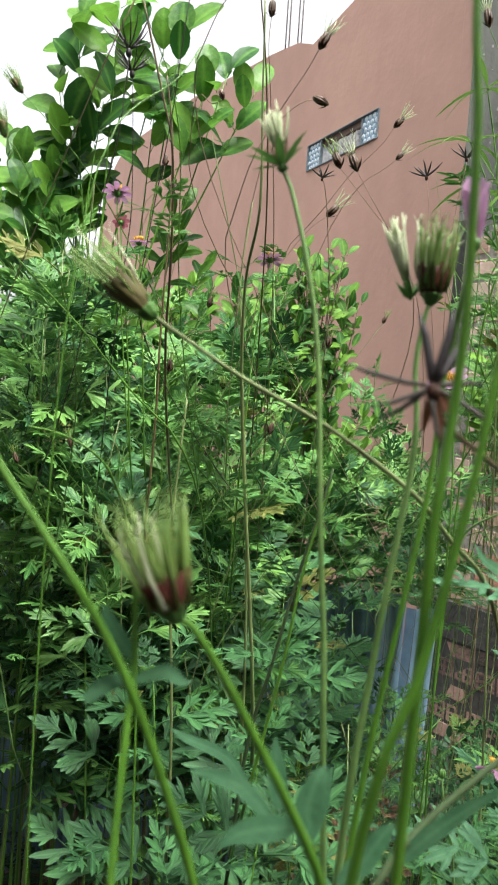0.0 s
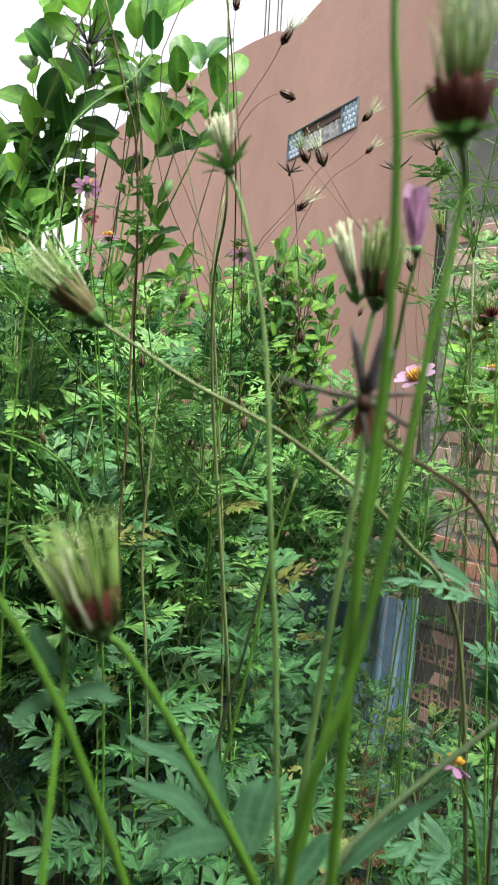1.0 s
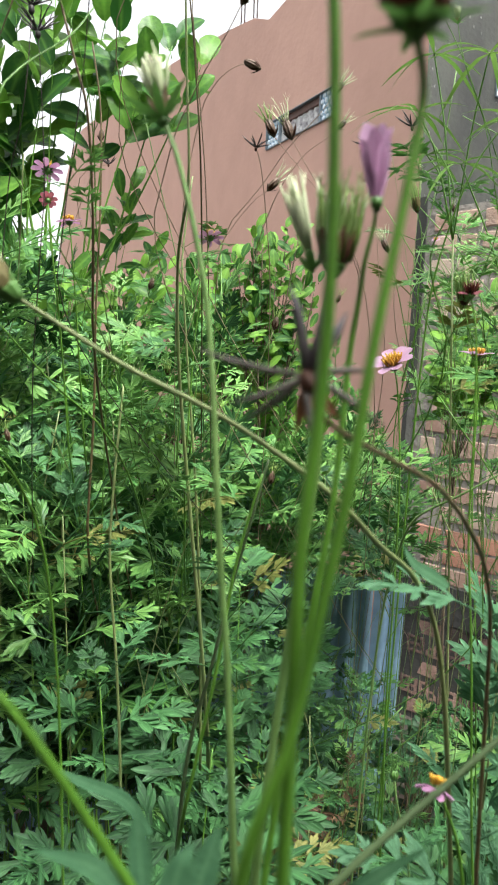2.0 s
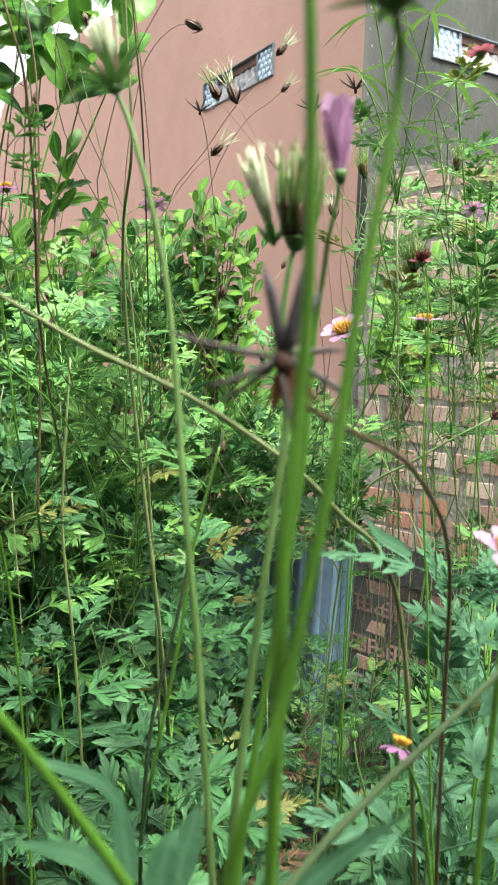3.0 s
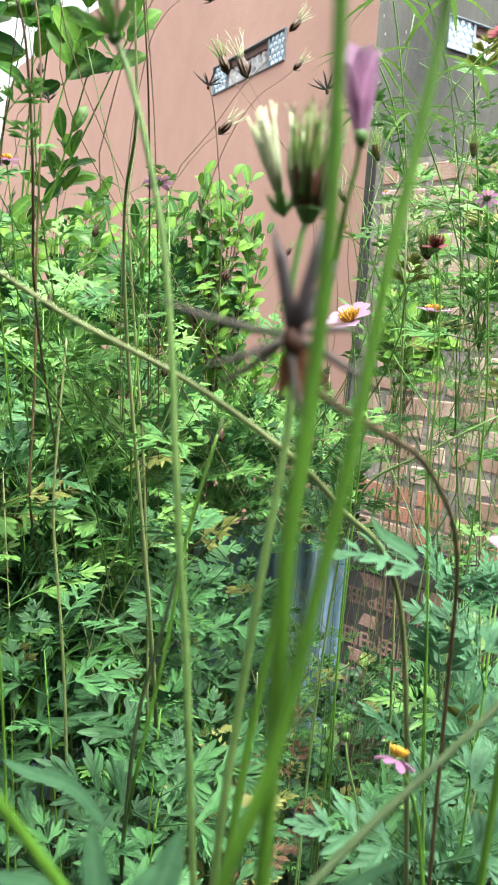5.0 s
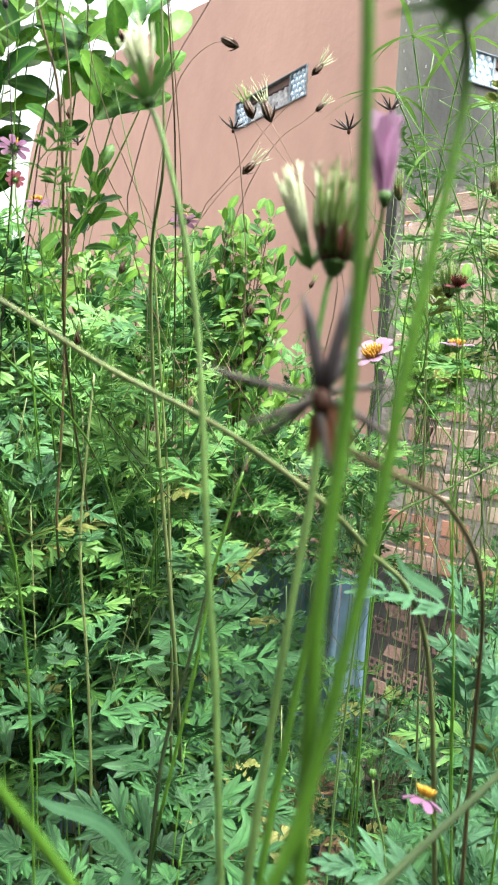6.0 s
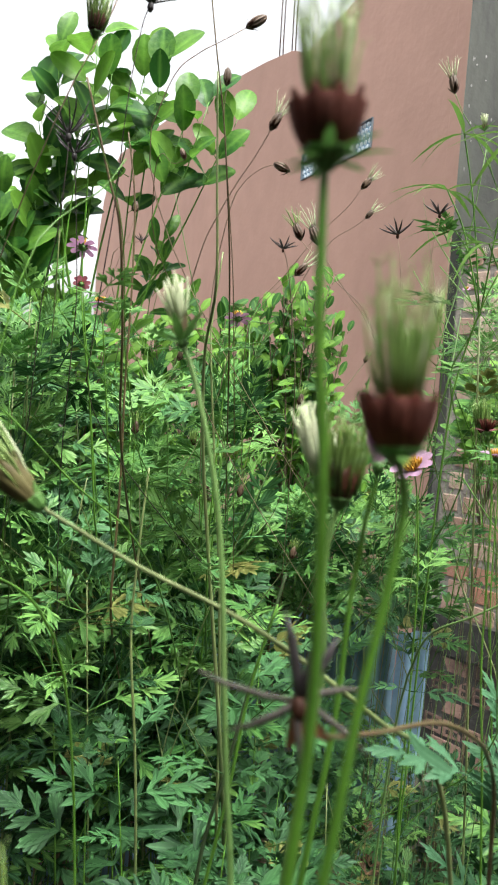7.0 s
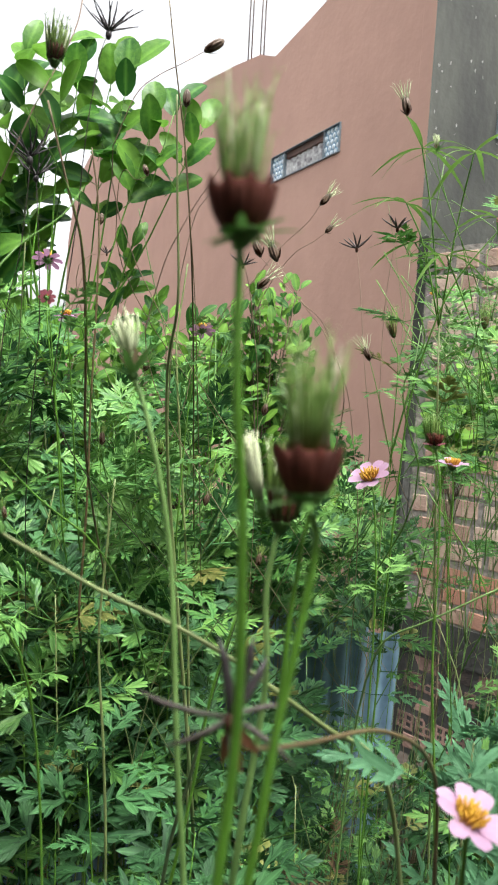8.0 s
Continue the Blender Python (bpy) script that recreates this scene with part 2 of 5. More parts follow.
        self.f += [(a, a + 1, a + 3), (a + 1, a + 2, a + 3)]

    def lathe(self, base, axis, profile, sides=12, ribs=0, rib=0.0):
        """A round body about an axis: rows of (height, radius), with ribs round it."""
        base, axis = Vector(base), Vector(axis).normalized()
        side = axis.orthogonal().normalized()
        other = axis.cross(side)
        start = len(self.v)
        for h, r in profile:
            for k in range(sides):
                a = 2 * math.pi * k / sides
                rr = r * (1 + (rib * math.cos(ribs * a) if ribs else 0))
                self.v.append(base + axis * h + side * (rr * math.cos(a)) + other * (rr * math.sin(a)))
        for i in range(len(profile) - 1):
            for k in range(sides):
                a, b = start + i * sides + k, start + i * sides + (k + 1) % sides
                self.f.append((a, b, b + sides, a + sides))
        self.f.append(tuple(start + k for k in reversed(range(sides))))
        self.f.append(tuple(start + (len(profile) - 1) * sides + k for k in range(sides)))

    def box(self, lo, hi, m=None):
        start = len(self.v)
        for x in (lo[0], hi[0]):
            for y in (lo[1], hi[1]):
                for z in (lo[2], hi[2]):
                    p = Vector((x, y, z))
                    self.v.append(m @ p if m else p)
        for q in ((0, 1, 3, 2), (4, 6, 7, 5), (0, 4, 5, 1), (2, 3, 7, 6), (0, 2, 6, 4), (1, 5, 7, 3)):
            self.f.append(tuple(start + i for i in q))


def part(name, shape, mat, parent=None, label="", smooth=True):
    """One mesh object from a shape or a mesh, under a thing or a part."""
    me = shape.mesh(name, smooth) if isinstance(shape, Shape) else shape
    if not me.materials:
        me.materials.append(M[mat])
    ob = new(name, me)
    if parent:
        ob.parent = parent
    if label:
        ob["label"] = label
    return ob


def curve_points(points, steps=5):
    """A smooth line through points."""
    p = [Vector(q) for q in points]
    p = [p[0] * 2 - p[1]] + p + [p[-1] * 2 - p[-2]]
    out = []
    for i in range(1, len(p) - 2):
        for k in range(steps):
            t = k / steps
            a, b, c, d = p[i - 1], p[i], p[i + 1], p[i + 2]
            out.append(0.5 * (2 * b + (c - a) * t + (2 * a - 5 * b + 4 * c - d) * t * t + (3 * b - a - 3 * c + d) * t ** 3))
    out.append(p[-2])
    return out


def bevelled_box(name, size, bevel, mat):
    bm = bmesh.new()
    bmesh.ops.create_cube(bm, size=1)
    for v in bm.verts:
        v.co = Vector((v.co.x * size[0], v.co.y * size[1], v.co.z * size[2]))
    bmesh.ops.bevel(bm, geom=bm.edges[:], offset=bevel, segments=1, affect="EDGES")
    me = bpy.data.meshes.new(name)
    bm.to_mesh(me)
    bm.free()
    me.materials.append(M[mat])
    return me


R = random.Random(7)


def spread(axis, angle, turn):
    """A direction at an angle from an axis, turned round it."""
    axis = Vector(axis).normalized()
    side = axis.orthogonal().normalized()
    other = axis.cross(side)
    return axis * math.cos(angle) + (side * math.cos(turn) + other * math.sin(turn)) * math.sin(angle)


# ---------------------------------------------------------------- setting
ground = Shape()
rows = [-400, -60, -12, -4] + [-2 + 0.14 * i for i in range(60)] + [8, 14, 60, 400]
cols = rows
for y in rows:
    for x in cols:
        near = abs(x) < 7 and abs(y) < 7
        ground.v.append(Vector((x, y, 0.05 * noise.noise((x * 1.7, y * 1.7, 0)) + 0.015 * noise.noise((x * 9, y * 9, 3)) - 0.03 if near else -0.05)))
for j in range(len(rows) - 1):
    for i in range(len(cols) - 1):
        a = j * len(cols) + i
        ground.f.append((a, a + 1, a + 1 + len(cols), a + len(cols)))
tagged(part("ground", ground, "soil"), "dark damp garden soil", "ground", kind="structure")

CORNER = Vector((0.930, 3.776, 0))
ALONG = Vector((-math.sin(radians(24)), math.cos(radians(24)), 0))   # the painted wall runs away from the corner
OUT = Vector((-math.cos(radians(24)), -math.sin(radians(24)), 0))    # towards the garden
GREY = -OUT     # the grey wall runs away from the corner


def frame_of(origin, along, out):
    """u along a wall, v out of it, w up."""
    m = Matrix.Identity(4)
    for i, a in enumerate((along, out, Vector((0, 0, 1)))):
        m[0][i], m[1][i], m[2][i] = a
    m.translation = origin
    return m


WALL = frame_of(CORNER, ALONG, OUT)
SIDE = frame_of(CORNER, GREY, -ALONG)


def wall_with_hole(name, m, u0, u1, top, hole, thick, mat, label):
    """A wall with an opening. top: rows of (u, height)."""
    h0, h1, z0, z1 = hole
    s = Shape()

    def height(u):
        for (a, za), (b, zb) in zip(top, top[1:]):
            if a <= u <= b:
                return za + (zb - za) * (u - a) / (b - a)
        return top[-1][1]

    us = sorted({u0, u1, h0, h1, *[u for u, _ in top if u0 < u < u1]})
    def prism(a, b, za, zb, zc, zd):
        i = len(s.v)
        for v in (0.0, -thick):
            s.v.extend(m @ Vector(p) for p in ((a, v, za), (b, v, zb), (b, v, zd), (a, v, zc)))
        s.f.extend([(i, i + 1, i + 2, i + 3), (i + 7, i + 6, i + 5, i + 4), (i, i + 4, i + 5, i + 1), (i + 3, i + 2, i + 6, i + 7),
                    (i + 1, i + 5, i + 6, i + 2), (i, i + 3, i + 7, i + 4)])
    for a, b in zip(us, us[1:]):
        ta, tb = height(a), height(b)
        if h0 <= a and b <= h1:
            prism(a, b, -0.3, -0.3, z0, z0)
            prism(a, b, z1, z1, ta, tb)
        else:
            prism(a, b, -0.3, -0.3, ta, tb)
    bm = bmesh.new()
    me = s.mesh(name, False)
    bm.from_mesh(me)
    bmesh.ops.remove_doubles(bm, verts=bm.verts, dist=0.0005)
    dead = {}
    for f in bm.faces:
        key = tuple(sorted(v.index for v in f.verts))
        dead.setdefault(key, []).append(f)
    bmesh.ops.delete(bm, geom=[f for fs in dead.values() if len(fs) > 1 for f in fs], context="FACES_ONLY")
    bmesh.ops.recalc_face_normals(bm, faces=bm.faces)
    bm.to_mesh(me)
    bm.free()
    return tagged(part(name, me, mat), label, "wall", kind="structure")


HOLE = (0.80, 1.66, 3.105, 3.275)
wall_with_hole("wall_painted", WALL, 0.1, 8.0,
               [(0.0, 4.24), (1.2, 4.035), (1.72, 3.965), (1.95, 4.06), (2.4, 4.14), (4.2, 4.38), (6.9, 4.58), (7.4, 4.45), (7.75, 4.15), (8.0, 3.65)],
               HOLE, 0.22, "terracotta", "terracotta painted house wall with a high strip window")
GHOLE = (0.425, 1.265, 3.053, 3.211)
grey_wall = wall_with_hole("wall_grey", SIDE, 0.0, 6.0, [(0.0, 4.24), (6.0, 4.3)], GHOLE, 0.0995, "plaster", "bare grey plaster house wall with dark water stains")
grey_wall.data.materials.append(M["terracotta"])    # the paint goes round to the corner's edge
for face in grey_wall.data.polygons:
    if face.normal.dot(OUT) > 0.9:
        face.material_index = 1


flakes = Shape()
chips = random.Random(17)
for i in range(120):
    u, z = 0.03 + 2.0 * chips.random() ** 1.8, chips.uniform(2.3, 4.2)
    a, h = chips.uniform(0.0015, 0.004), chips.uniform(0.003, 0.014)
    k = len(flakes.v)
    rim = [(u + a * chips.uniform(0.3, 1.6) * math.cos(i * 1.05), z + h * chips.uniform(0.3, 1.0) * math.sin(i * 1.05)) for i in range(6)]
    flakes.v += [SIDE @ Vector((x, v, w)) for v in (-0.001, 0.003) for x, w in rim]
    flakes.f += [tuple(range(k + 6, k + 12))] + [(k + i, k + (i + 1) % 6, k + 6 + (i + 1) % 6, k + 6 + i) for i in range(6)]
tagged(part("paint_flakes", flakes, "concrete", bpy.data.objects["wall_grey"], "pale flaked paint chips", smooth=False), kind="stuff")

# added walls out of view, which hold sky light off the lower plants
for name, lo, hi in (("unseen_wall_rear", (-5.0, -1.6, -0.3), (5.0, -1.4, 5.0)), ("unseen_wall_left", (-2.6, -1.4, -0.3), (-2.4, 2.35, 3.6)), ("unseen_wall_right", (2.5, -1.4, -0.3), (2.7, 2.0, 2.6))):
    closing = Shape()
    closing.box(lo, hi)
    tagged(part(name, closing, "blocker_concrete", smooth=False), "added unseen wall that holds sky light off the garden", "wall", kind="structure")


def strip_window(name, m, hole, label):
    """A low strip window: bossed blue side panels, a dark gap and a flowered curtain between them."""
    u0, u1, z0, z1 = hole
    thing = new(name)
    thing.matrix_world = m
    tagged(thing, label, "window", kind="structure")
    b = Shape()
    t = 0.004
    for lo, hi in (((u0, -0.05, z0), (u1, 0.012, z0 + t)), ((u0, -0.05, z1 - t), (u1, 0.012, z1)), ((u0, -0.05, z0 + t), (u0 + t, 0.012, z1 - t)), ((u1 - t, -0.05, z0 + t), (u1, 0.012, z1 - t))):
        b.box(lo, hi)
    part("window_frame", b, "window_frame", thing, smooth=False)
    for a, c in ((u0 + t, u0 + 0.18), (u1 - 0.17, u1 - t)):
        p = Shape()
        p.box((a, -0.02, z0 + t), (c, -0.006, z1 - t))
        panel = part("pane", p, "window_glass", thing, "pale blue bossed panel", smooth=False)
        d = Shape()
        n = 4
        for i in range(n):
            for j in range(5):
                cu = a + (c - a) * (i + 0.5 + 0.25 * (j % 2 * 2 - 1)) / n
                cz = z0 + t + (z1 - z0 - 2 * t) * (j + 0.5) / 5
                d.lathe((cu, -0.006, cz), (0, 1, 0), ((0, 0.0155), (0.004, 0.014), (0.007, 0.008)), 8)
        part("boss", d, "window_stud", panel, "white round bosses")
        e = Shape()
        e.box((c - 0.004 if a < u0 + 0.05 else a - 0.01, -0.03, z0 + t), (c + 0.012 if a < u0 + 0.05 else a + 0.004, 0.004, z1 - t))
        part("mullion", e, "window_frame", thing, smooth=False)
    # dark brown strip added to stand in for the dark gap above the curtain
    e = Shape()
    e.box((u0 + 0.19, -0.04, z1 - 0.045), (u1 - 0.18, -0.012, z1 - t))
    part("gap_strip", e, "gap_brown", thing, "dark brown strip put in for the dark gap", smooth=False)
    c = Shape()
    n = 24
    for i in range(n + 1):
        u = u0 + 0.19 + (u1 - u0 - 0.37) * i / n
        for z in (z0 + t, z1 - 0.05):
            c.v.append(Vector((u, -0.022 + 0.008 * math.sin(i * 1.9), z)))
            c.v.append(Vector((u, -0.025 + 0.008 * math.sin(i * 1.9), z)))
    for i in range(n):
        a = 4 * i
        c.f += [(a, a + 4, a + 6, a + 2), (a + 1, a + 3, a + 7, a + 5)]
    part("curtain", c, "curtain", thing, "pale curtain with a dark flower print")
    # near-black panel whose colour stands in for the unlit room
    k = Shape()
    k.box((u0 - 0.1, -0.6, z0 - 0.1), (u1 + 0.1, -0.58, z1 + 0.1))
    part("dark_backing", k, "dark", thing, smooth=False)


strip_window("window_1", WALL, HOLE, "low strip window with pale blue bossed panels and flowered curtain")
strip_window("window_2", SIDE, GHOLE, "low strip window with pale blue bossed panels in grey wall")

# reinforcing bars that stick out of the wall's top
stub = new("column_stub")
stub.matrix_world = WALL @ Matrix.Translation((2.27, -0.11, 4.09))
tagged(stub, "concrete column stub with bare reinforcing bars on the wall", "column")
s = Shape()
s.box((-0.035, -0.055, -0.02), (0.035, 0.055, 0.055))
part("stub", s, "rebar", stub, smooth=False)
for du, dv, h in ((-0.03, -0.05, 0.85), (0.03, -0.05, 0.7), (-0.03, 0.05, 0.78), (0.028, 0.05, 0.9)):
    s = Shape()
    s.tube([(du, dv, 0.04), (du + 0.01, dv, 0.4), (du - 0.015, dv + 0.01, h)], [0.0055] * 3, 6)
    part("rebar", s, "rebar", stub, "rusty bar")


# corrugated sheets
def corrugated_sheet(u0, u1, height, origin, yaw, lean, label):
    s = Shape()
    n = int((u1 - u0) / 0.0095)
    for i in range(n + 1):
        u = u0 + (u1 - u0) * i / n
        v = 0.009 * math.sin(2 * math.pi * u / 0.058)
        for z in (0.0, height * 0.33, height * 0.66, height + 0.012 * noise.noise((u * 6, 2, 1))):
            s.v.append(Vector((u, v + 0.01 * noise.noise((u * 3, z * 3, 5)), z)))
    m = len(s.v)
    s.v += [p + Vector((0, 0.0012, 0)) for p in s.v]
    for i in range(n):
        for k in range(3):
            a = 4 * i + k
            s.f += [(a, a + 4, a + 5, a + 1), (m + a, m + a + 1, m + a + 5, m + a + 4)]
    ob = part("corrugated_sheet", s, "metal")
    ob.matrix_world = pose(*origin, lean, 0, yaw)
    return tagged(ob, label, "metal sheet", "corrugated sheets of the fence")


corrugated_sheet(-0.42, 0.0, 1.06, (0.52, 2.36, -0.02), -6, 4, "weathered blue-grey corrugated metal fence sheet")
corrugated_sheet(-0.60, 0.0, 1.02, (0.155, 2.40, -0.02), -4, 3, "weathered blue-grey corrugated metal sheet behind plants")
corrugated_sheet(-0.10, 0.0, 1.0, (0.625, 2.42, -0.02), 8, 3, "narrow grey corrugated metal strip at the fence end")
corrugated_sheet(-0.75, 0.0, 1.22, (-0.33, 2.43, -0.02), 0, 2, "taller blue-grey corrugated metal fence sheet")
corrugated_sheet(-0.75, 0.0, 1.10, (-1.0, 2.43, -0.02), 3, 3, "blue-grey corrugated metal sheet under leaves")
# the post's dark colour and length also stand in for the shaded gap
post = Shape()
post.box((-0.018, -0.018, -0.2), (0.018, 0.018, 1.55))
po = part("fence_post", post, "post_shade", smooth=False)
po.matrix_world = pose(0.86, 3.55, 0, 0, 1.5, 20)
tagged(po, "weathered wooden post, darkened for the shaded gap by the brick wall", "post")

# ---------------------------------------------------------------- plants
def compound_leaf(seed, length=0.14, lobes=3, narrow=1.0):
    """A deeply lobed cosmos leaf along +y with its face up (+z): spaced three-pointed leaflets on a slim rachis."""
    r = random.Random(seed)
    s = Shape()
    droop = r.uniform(0.05, 0.4)

    def spine(t):
        return Vector((0.03 * length * math.sin(2.5 * t + seed), length * t, length * (0.12 * t - droop * t * t)))

    s.tube([spine(i / 4 * 0.78) for i in range(5)], [0.0012, 0.0010, 0.0009, 0.0007, 0.0005], 4)

    def pinna(base, way, size, count, forward):
        up = Vector((r.uniform(-0.15, 0.15), r.uniform(-0.15, 0.1), 1))
        across = way.cross(up).normalized()
        wide = size * r.uniform(0.22, 0.27) * narrow
        arch = r.uniform(0.0, 0.25)
        s.lobe(base, way, up, size, wide, arch, 0.12 * forward * r.uniform(0, 1))
        for k in range(count):
            t = 0.26 + 0.20 * k
            for sign in (-1, 1):
                if r.random() < 0.08:
                    continue
                w = (way + across * sign * r.uniform(0.45, 0.62) + Vector((0, 0, r.uniform(-0.05, 0.1)))).normalized()
                root = base + way * (size * (t - 0.06)) - Vector((0, 0, arch * size * t * t))
                s.lobe(root, w, up, size * r.uniform(0.46, 0.60) * (1 - 0.25 * k), wide * r.uniform(0.66, 0.82), r.uniform(0.0, 0.2), -0.12 * sign * r.uniform(0, 1))

    for i, t in enumerate((0.32, 0.55, 0.74)):
        for sign in (-1, 1):
            way = Vector((sign * r.uniform(0.8, 1.0), r.uniform(0.65, 0.95), r.uniform(-0.1, 0.2))).normalized()
            pinna(spine(t), way, length * (0.40, 0.36, 0.22)[i] * r.uniform(0.88, 1.12), (lobes, lobes - 1, 1)[i], -sign)
    pinna(spine(0.72), (spine(0.8) - spine(0.66)).normalized(), length * 0.36, 2, 0)
    return s


def leafy_shoot(seed, narrow):
    """A short side shoot with three or four small divided leaves."""
    r = random.Random(seed)
    s = Shape()
    s.tube([(0, 0, 0), (0, 0.03, 0.006), (0.004, 0.07, 0.02)], [0.0013, 0.001, 0.0007], 4)
    for k in range(4):
        a = k * 2.2 + r.uniform(-0.4, 0.4)
        leaf = compound_leaf(seed * 7 + k, r.uniform(0.065, 0.10), 2, narrow)
        way = Vector((math.sin(a) * 0.9, 0.45 + 0.4 * (k == 3), math.cos(a) * 0.6 + 0.15)).normalized()
        m = Matrix.LocRotScale((0, 0.028 + 0.012 * k, 0.007 + 0.004 * k), way.to_track_quat("Y", "Z"), None)
        n = len(s.v)
        s.rib.update({i + n: 1 for i in leaf.rib})
        s.v += [m @ p for p in leaf.v]
        s.f += [tuple(i + n for i in q) for q in leaf.f]
    return s


def with_material(shape, name, mat):
    me = shape.mesh(name)
    me.materials.append(M[mat])
    return me


LEAVES = [with_material(compound_leaf(i, 0.14, 2 + (i % 3 == 0), 0.88 if i % 2 == 0 else 0.7), "leaf", "leaf") for i in range(14)]
FINE_LEAVES = [with_material(compound_leaf(40 + i, 0.13, 2 + i % 2, 0.66), "leaf", "leaf_fine") for i in range(8)]
YOUNG_LEAVES = [with_material(compound_leaf(200 + i, narrow=0.78), "leaf", "leaf_fine") for i in range(8)]
NEAR_LEAVES = [with_material(compound_leaf(300 + i, 0.14, 2, 0.85), "leaf", "leaf_near") for i in range(5)]
BROAD_LEAVES = [with_material(compound_leaf(500 + i, 0.14, 2 + i % 2, 0.8), "leaf", "leaf") for i in range(8)]
OLD_LEAVES = [with_material(compound_leaf(70 + i, 0.12, narrow=0.85), "leaf", "leaf_yellow") for i in range(3)]
DRY_LEAVES = [with_material(compound_leaf(80 + i, 0.11, narrow=0.8), "leaf", "leaf_litter") for i in range(3)]
SHOOTS = [with_material(leafy_shoot(100 + i, 0.75), "leafy_shoot", "leaf" if i < 5 else "leaf_fine") for i in range(10)]


def put_leaf(parent, base, way, scale, meshes=None, roll=0.0):
    way = Vector(way).normalized()
    me = R.choice(meshes or LEAVES)
    ob = new("leafy_shoot" if me in SHOOTS else "leaf", me)
    ob.parent = parent
    q = way.to_track_quat("Y", "Z")
    ob.matrix_local = Matrix.LocRotScale(base, q, (scale, scale, scale)) @ pose(0, 0, 0, 0, roll, 0)
    return ob


# the ways in which the large dry star's seeds point, the three dark ones first
ARMS = [(0.22, 0.1, 0.95), (-0.2, 0.2, 0.95), (0.5, 0.3, 0.8), (-1, 0.1, 0.2), (-0.85, -0.2, -0.35), (-0.6, 0.3, -0.5), (0.12, -0.3, -0.75), (0.9, 0.3, 0.1), (0.75, -0.2, -0.45)]


def seed_head(style, base, axis, size, parent):
    base, axis = Vector(base) - parent.location, Vector(axis).normalized()
    if style.startswith(("pod", "star_small")):
        size *= 1.3
    r = random.Random(int(abs(base.x * 9973 + base.z * 7919) * 100))
    if style.startswith("flower") or style in ("spent", "droop"):
        return flower(style, base, axis, size, parent, r)
    if style.startswith("star"):
        core = Shape()
        core.lathe(base - axis * size * 0.2, axis, ((0, size * 0.04), (size * 0.08, size * 0.085), (size * 0.2, size * 0.075), (size * 0.25, size * 0.03)), 10)
        head = part("seed_head", core, "cup_dark" if style != "star_dark" else "achene_dark", parent, "dry spent seed head")
        count = {"star": len(ARMS), "star_dark": 15}.get(style, 9)
        for i in range(count):
            a = 2 * math.pi * i / count + r.uniform(-0.2, 0.2)
            way = Vector(ARMS[i]).normalized() if style == "star" else spread(axis, r.uniform(0.55, 1.15), a)
            n = Shape()
            fat = {"star": 1.0, "star_dark": 0.75}.get(style, 1.5)
            dark = style == "star" and i < 3
            l = size * r.uniform(0.7, 1.1)
            side = way.orthogonal().normalized() * l * 0.05
            fat *= (1.9 if dark else 1.15) if style == "star" else 1.0
            n.tube([base, base + way * l * 0.3 + side, base + way * l * 0.7 + side, base + way * l], [size * 0.02 * fat, size * 0.032 * fat, size * 0.028 * fat, size * 0.01], 5)
            part("seed", n, "achene_dark" if style == "star_dark" or dark else ("achene_dry" if style == "star" else "stem_dark"), head)
        for way in ((0.25, -0.3, -0.9), (-0.15, -0.2, -1.0), (0.6, -0.2, -0.6)) if style == "star" else ():
            q = Shape()
            q.blade(base - axis * size * 0.05, way, (0, -1, 0.2), size * r.uniform(0.4, 0.6), size * 0.13, 0.3, 0.2)
            part("bract", q, "bract_dry", head, "dry rust-brown bract")
        return head
    cup_mat = {"ripe": "cup", "ripe_mid": "cup", "ripe_dark": "cup_dark", "ripe_green": "cup_green", "pale": "bract", "pale_tall": "bract", "bud": "bract"}.get(style, "cup_pod")
    h = size * {"ripe": 0.88, "ripe_mid": 0.62, "ripe_dark": 0.85, "ripe_green": 1.05}.get(style, 0.8)
    if style.startswith("pod"):
        h = size * 1.2
    w = size * 0.5 * {"pale": 0.3, "pale_tall": 0.22, "bud": 0.6, "ripe_dark": 0.72, "ripe_green": 0.62, "ripe_mid": 0.78}.get(style, 1.0) * (0.46 if style.startswith("pod") else 1.0)
    single = size > 0.0112 and not style.startswith("pod")
    c = Shape()
    if style.startswith("ripe"):
        c.lathe(base, axis, ((0, w * 0.28), (h * 0.10, w * 0.5), (h * 0.3, w * 0.76), (h * 0.55, w * 0.93), (h * 0.8, w), (h * 0.95, w * 0.95), (h, w * 0.82), (h * 0.97, w * 0.5)), 48, 8, 0.055)
    else:
        c.lathe(base, axis, ((0, w * 0.25), (h * 0.12, w * 0.62), (h * 0.35, w * 0.95), (h * 0.62, w * 1.0), (h * 0.85, w * 0.8), (h, w * 0.3)), 32, 8, 0.17)
    head = part("seed_head", c, cup_mat, parent, {"ripe": "reddish-brown seed cup", "pale": "green cup"}.get(style, "brown seed head"))
    if single and style.startswith("ripe"):
        for i in range(9):
            q, a0 = Shape(), 2 * math.pi * i / 9
            for k, (hh, rr, ww) in enumerate(((0.0, 0.30, 0.9), (0.2, 0.58, 1.0), (0.45, 0.82, 1.0), (0.7, 0.94, 0.92), (0.92, 1.02, 0.62), (1.1, 1.05, 0.12))):
                for m in (-1, 0, 1):
                    a = a0 + m * ww * math.pi / 9
                    q.v.append(base + axis * (h * hh * r.uniform(0.97, 1.03)) + spread(axis, math.pi / 2, a) * (w * rr * (1.0 if m else 1.16)))
                if k:
                    n = 3 * k
                    q.f += [(n - 3, n - 2, n + 1, n), (n - 2, n - 1, n + 2, n + 1)]
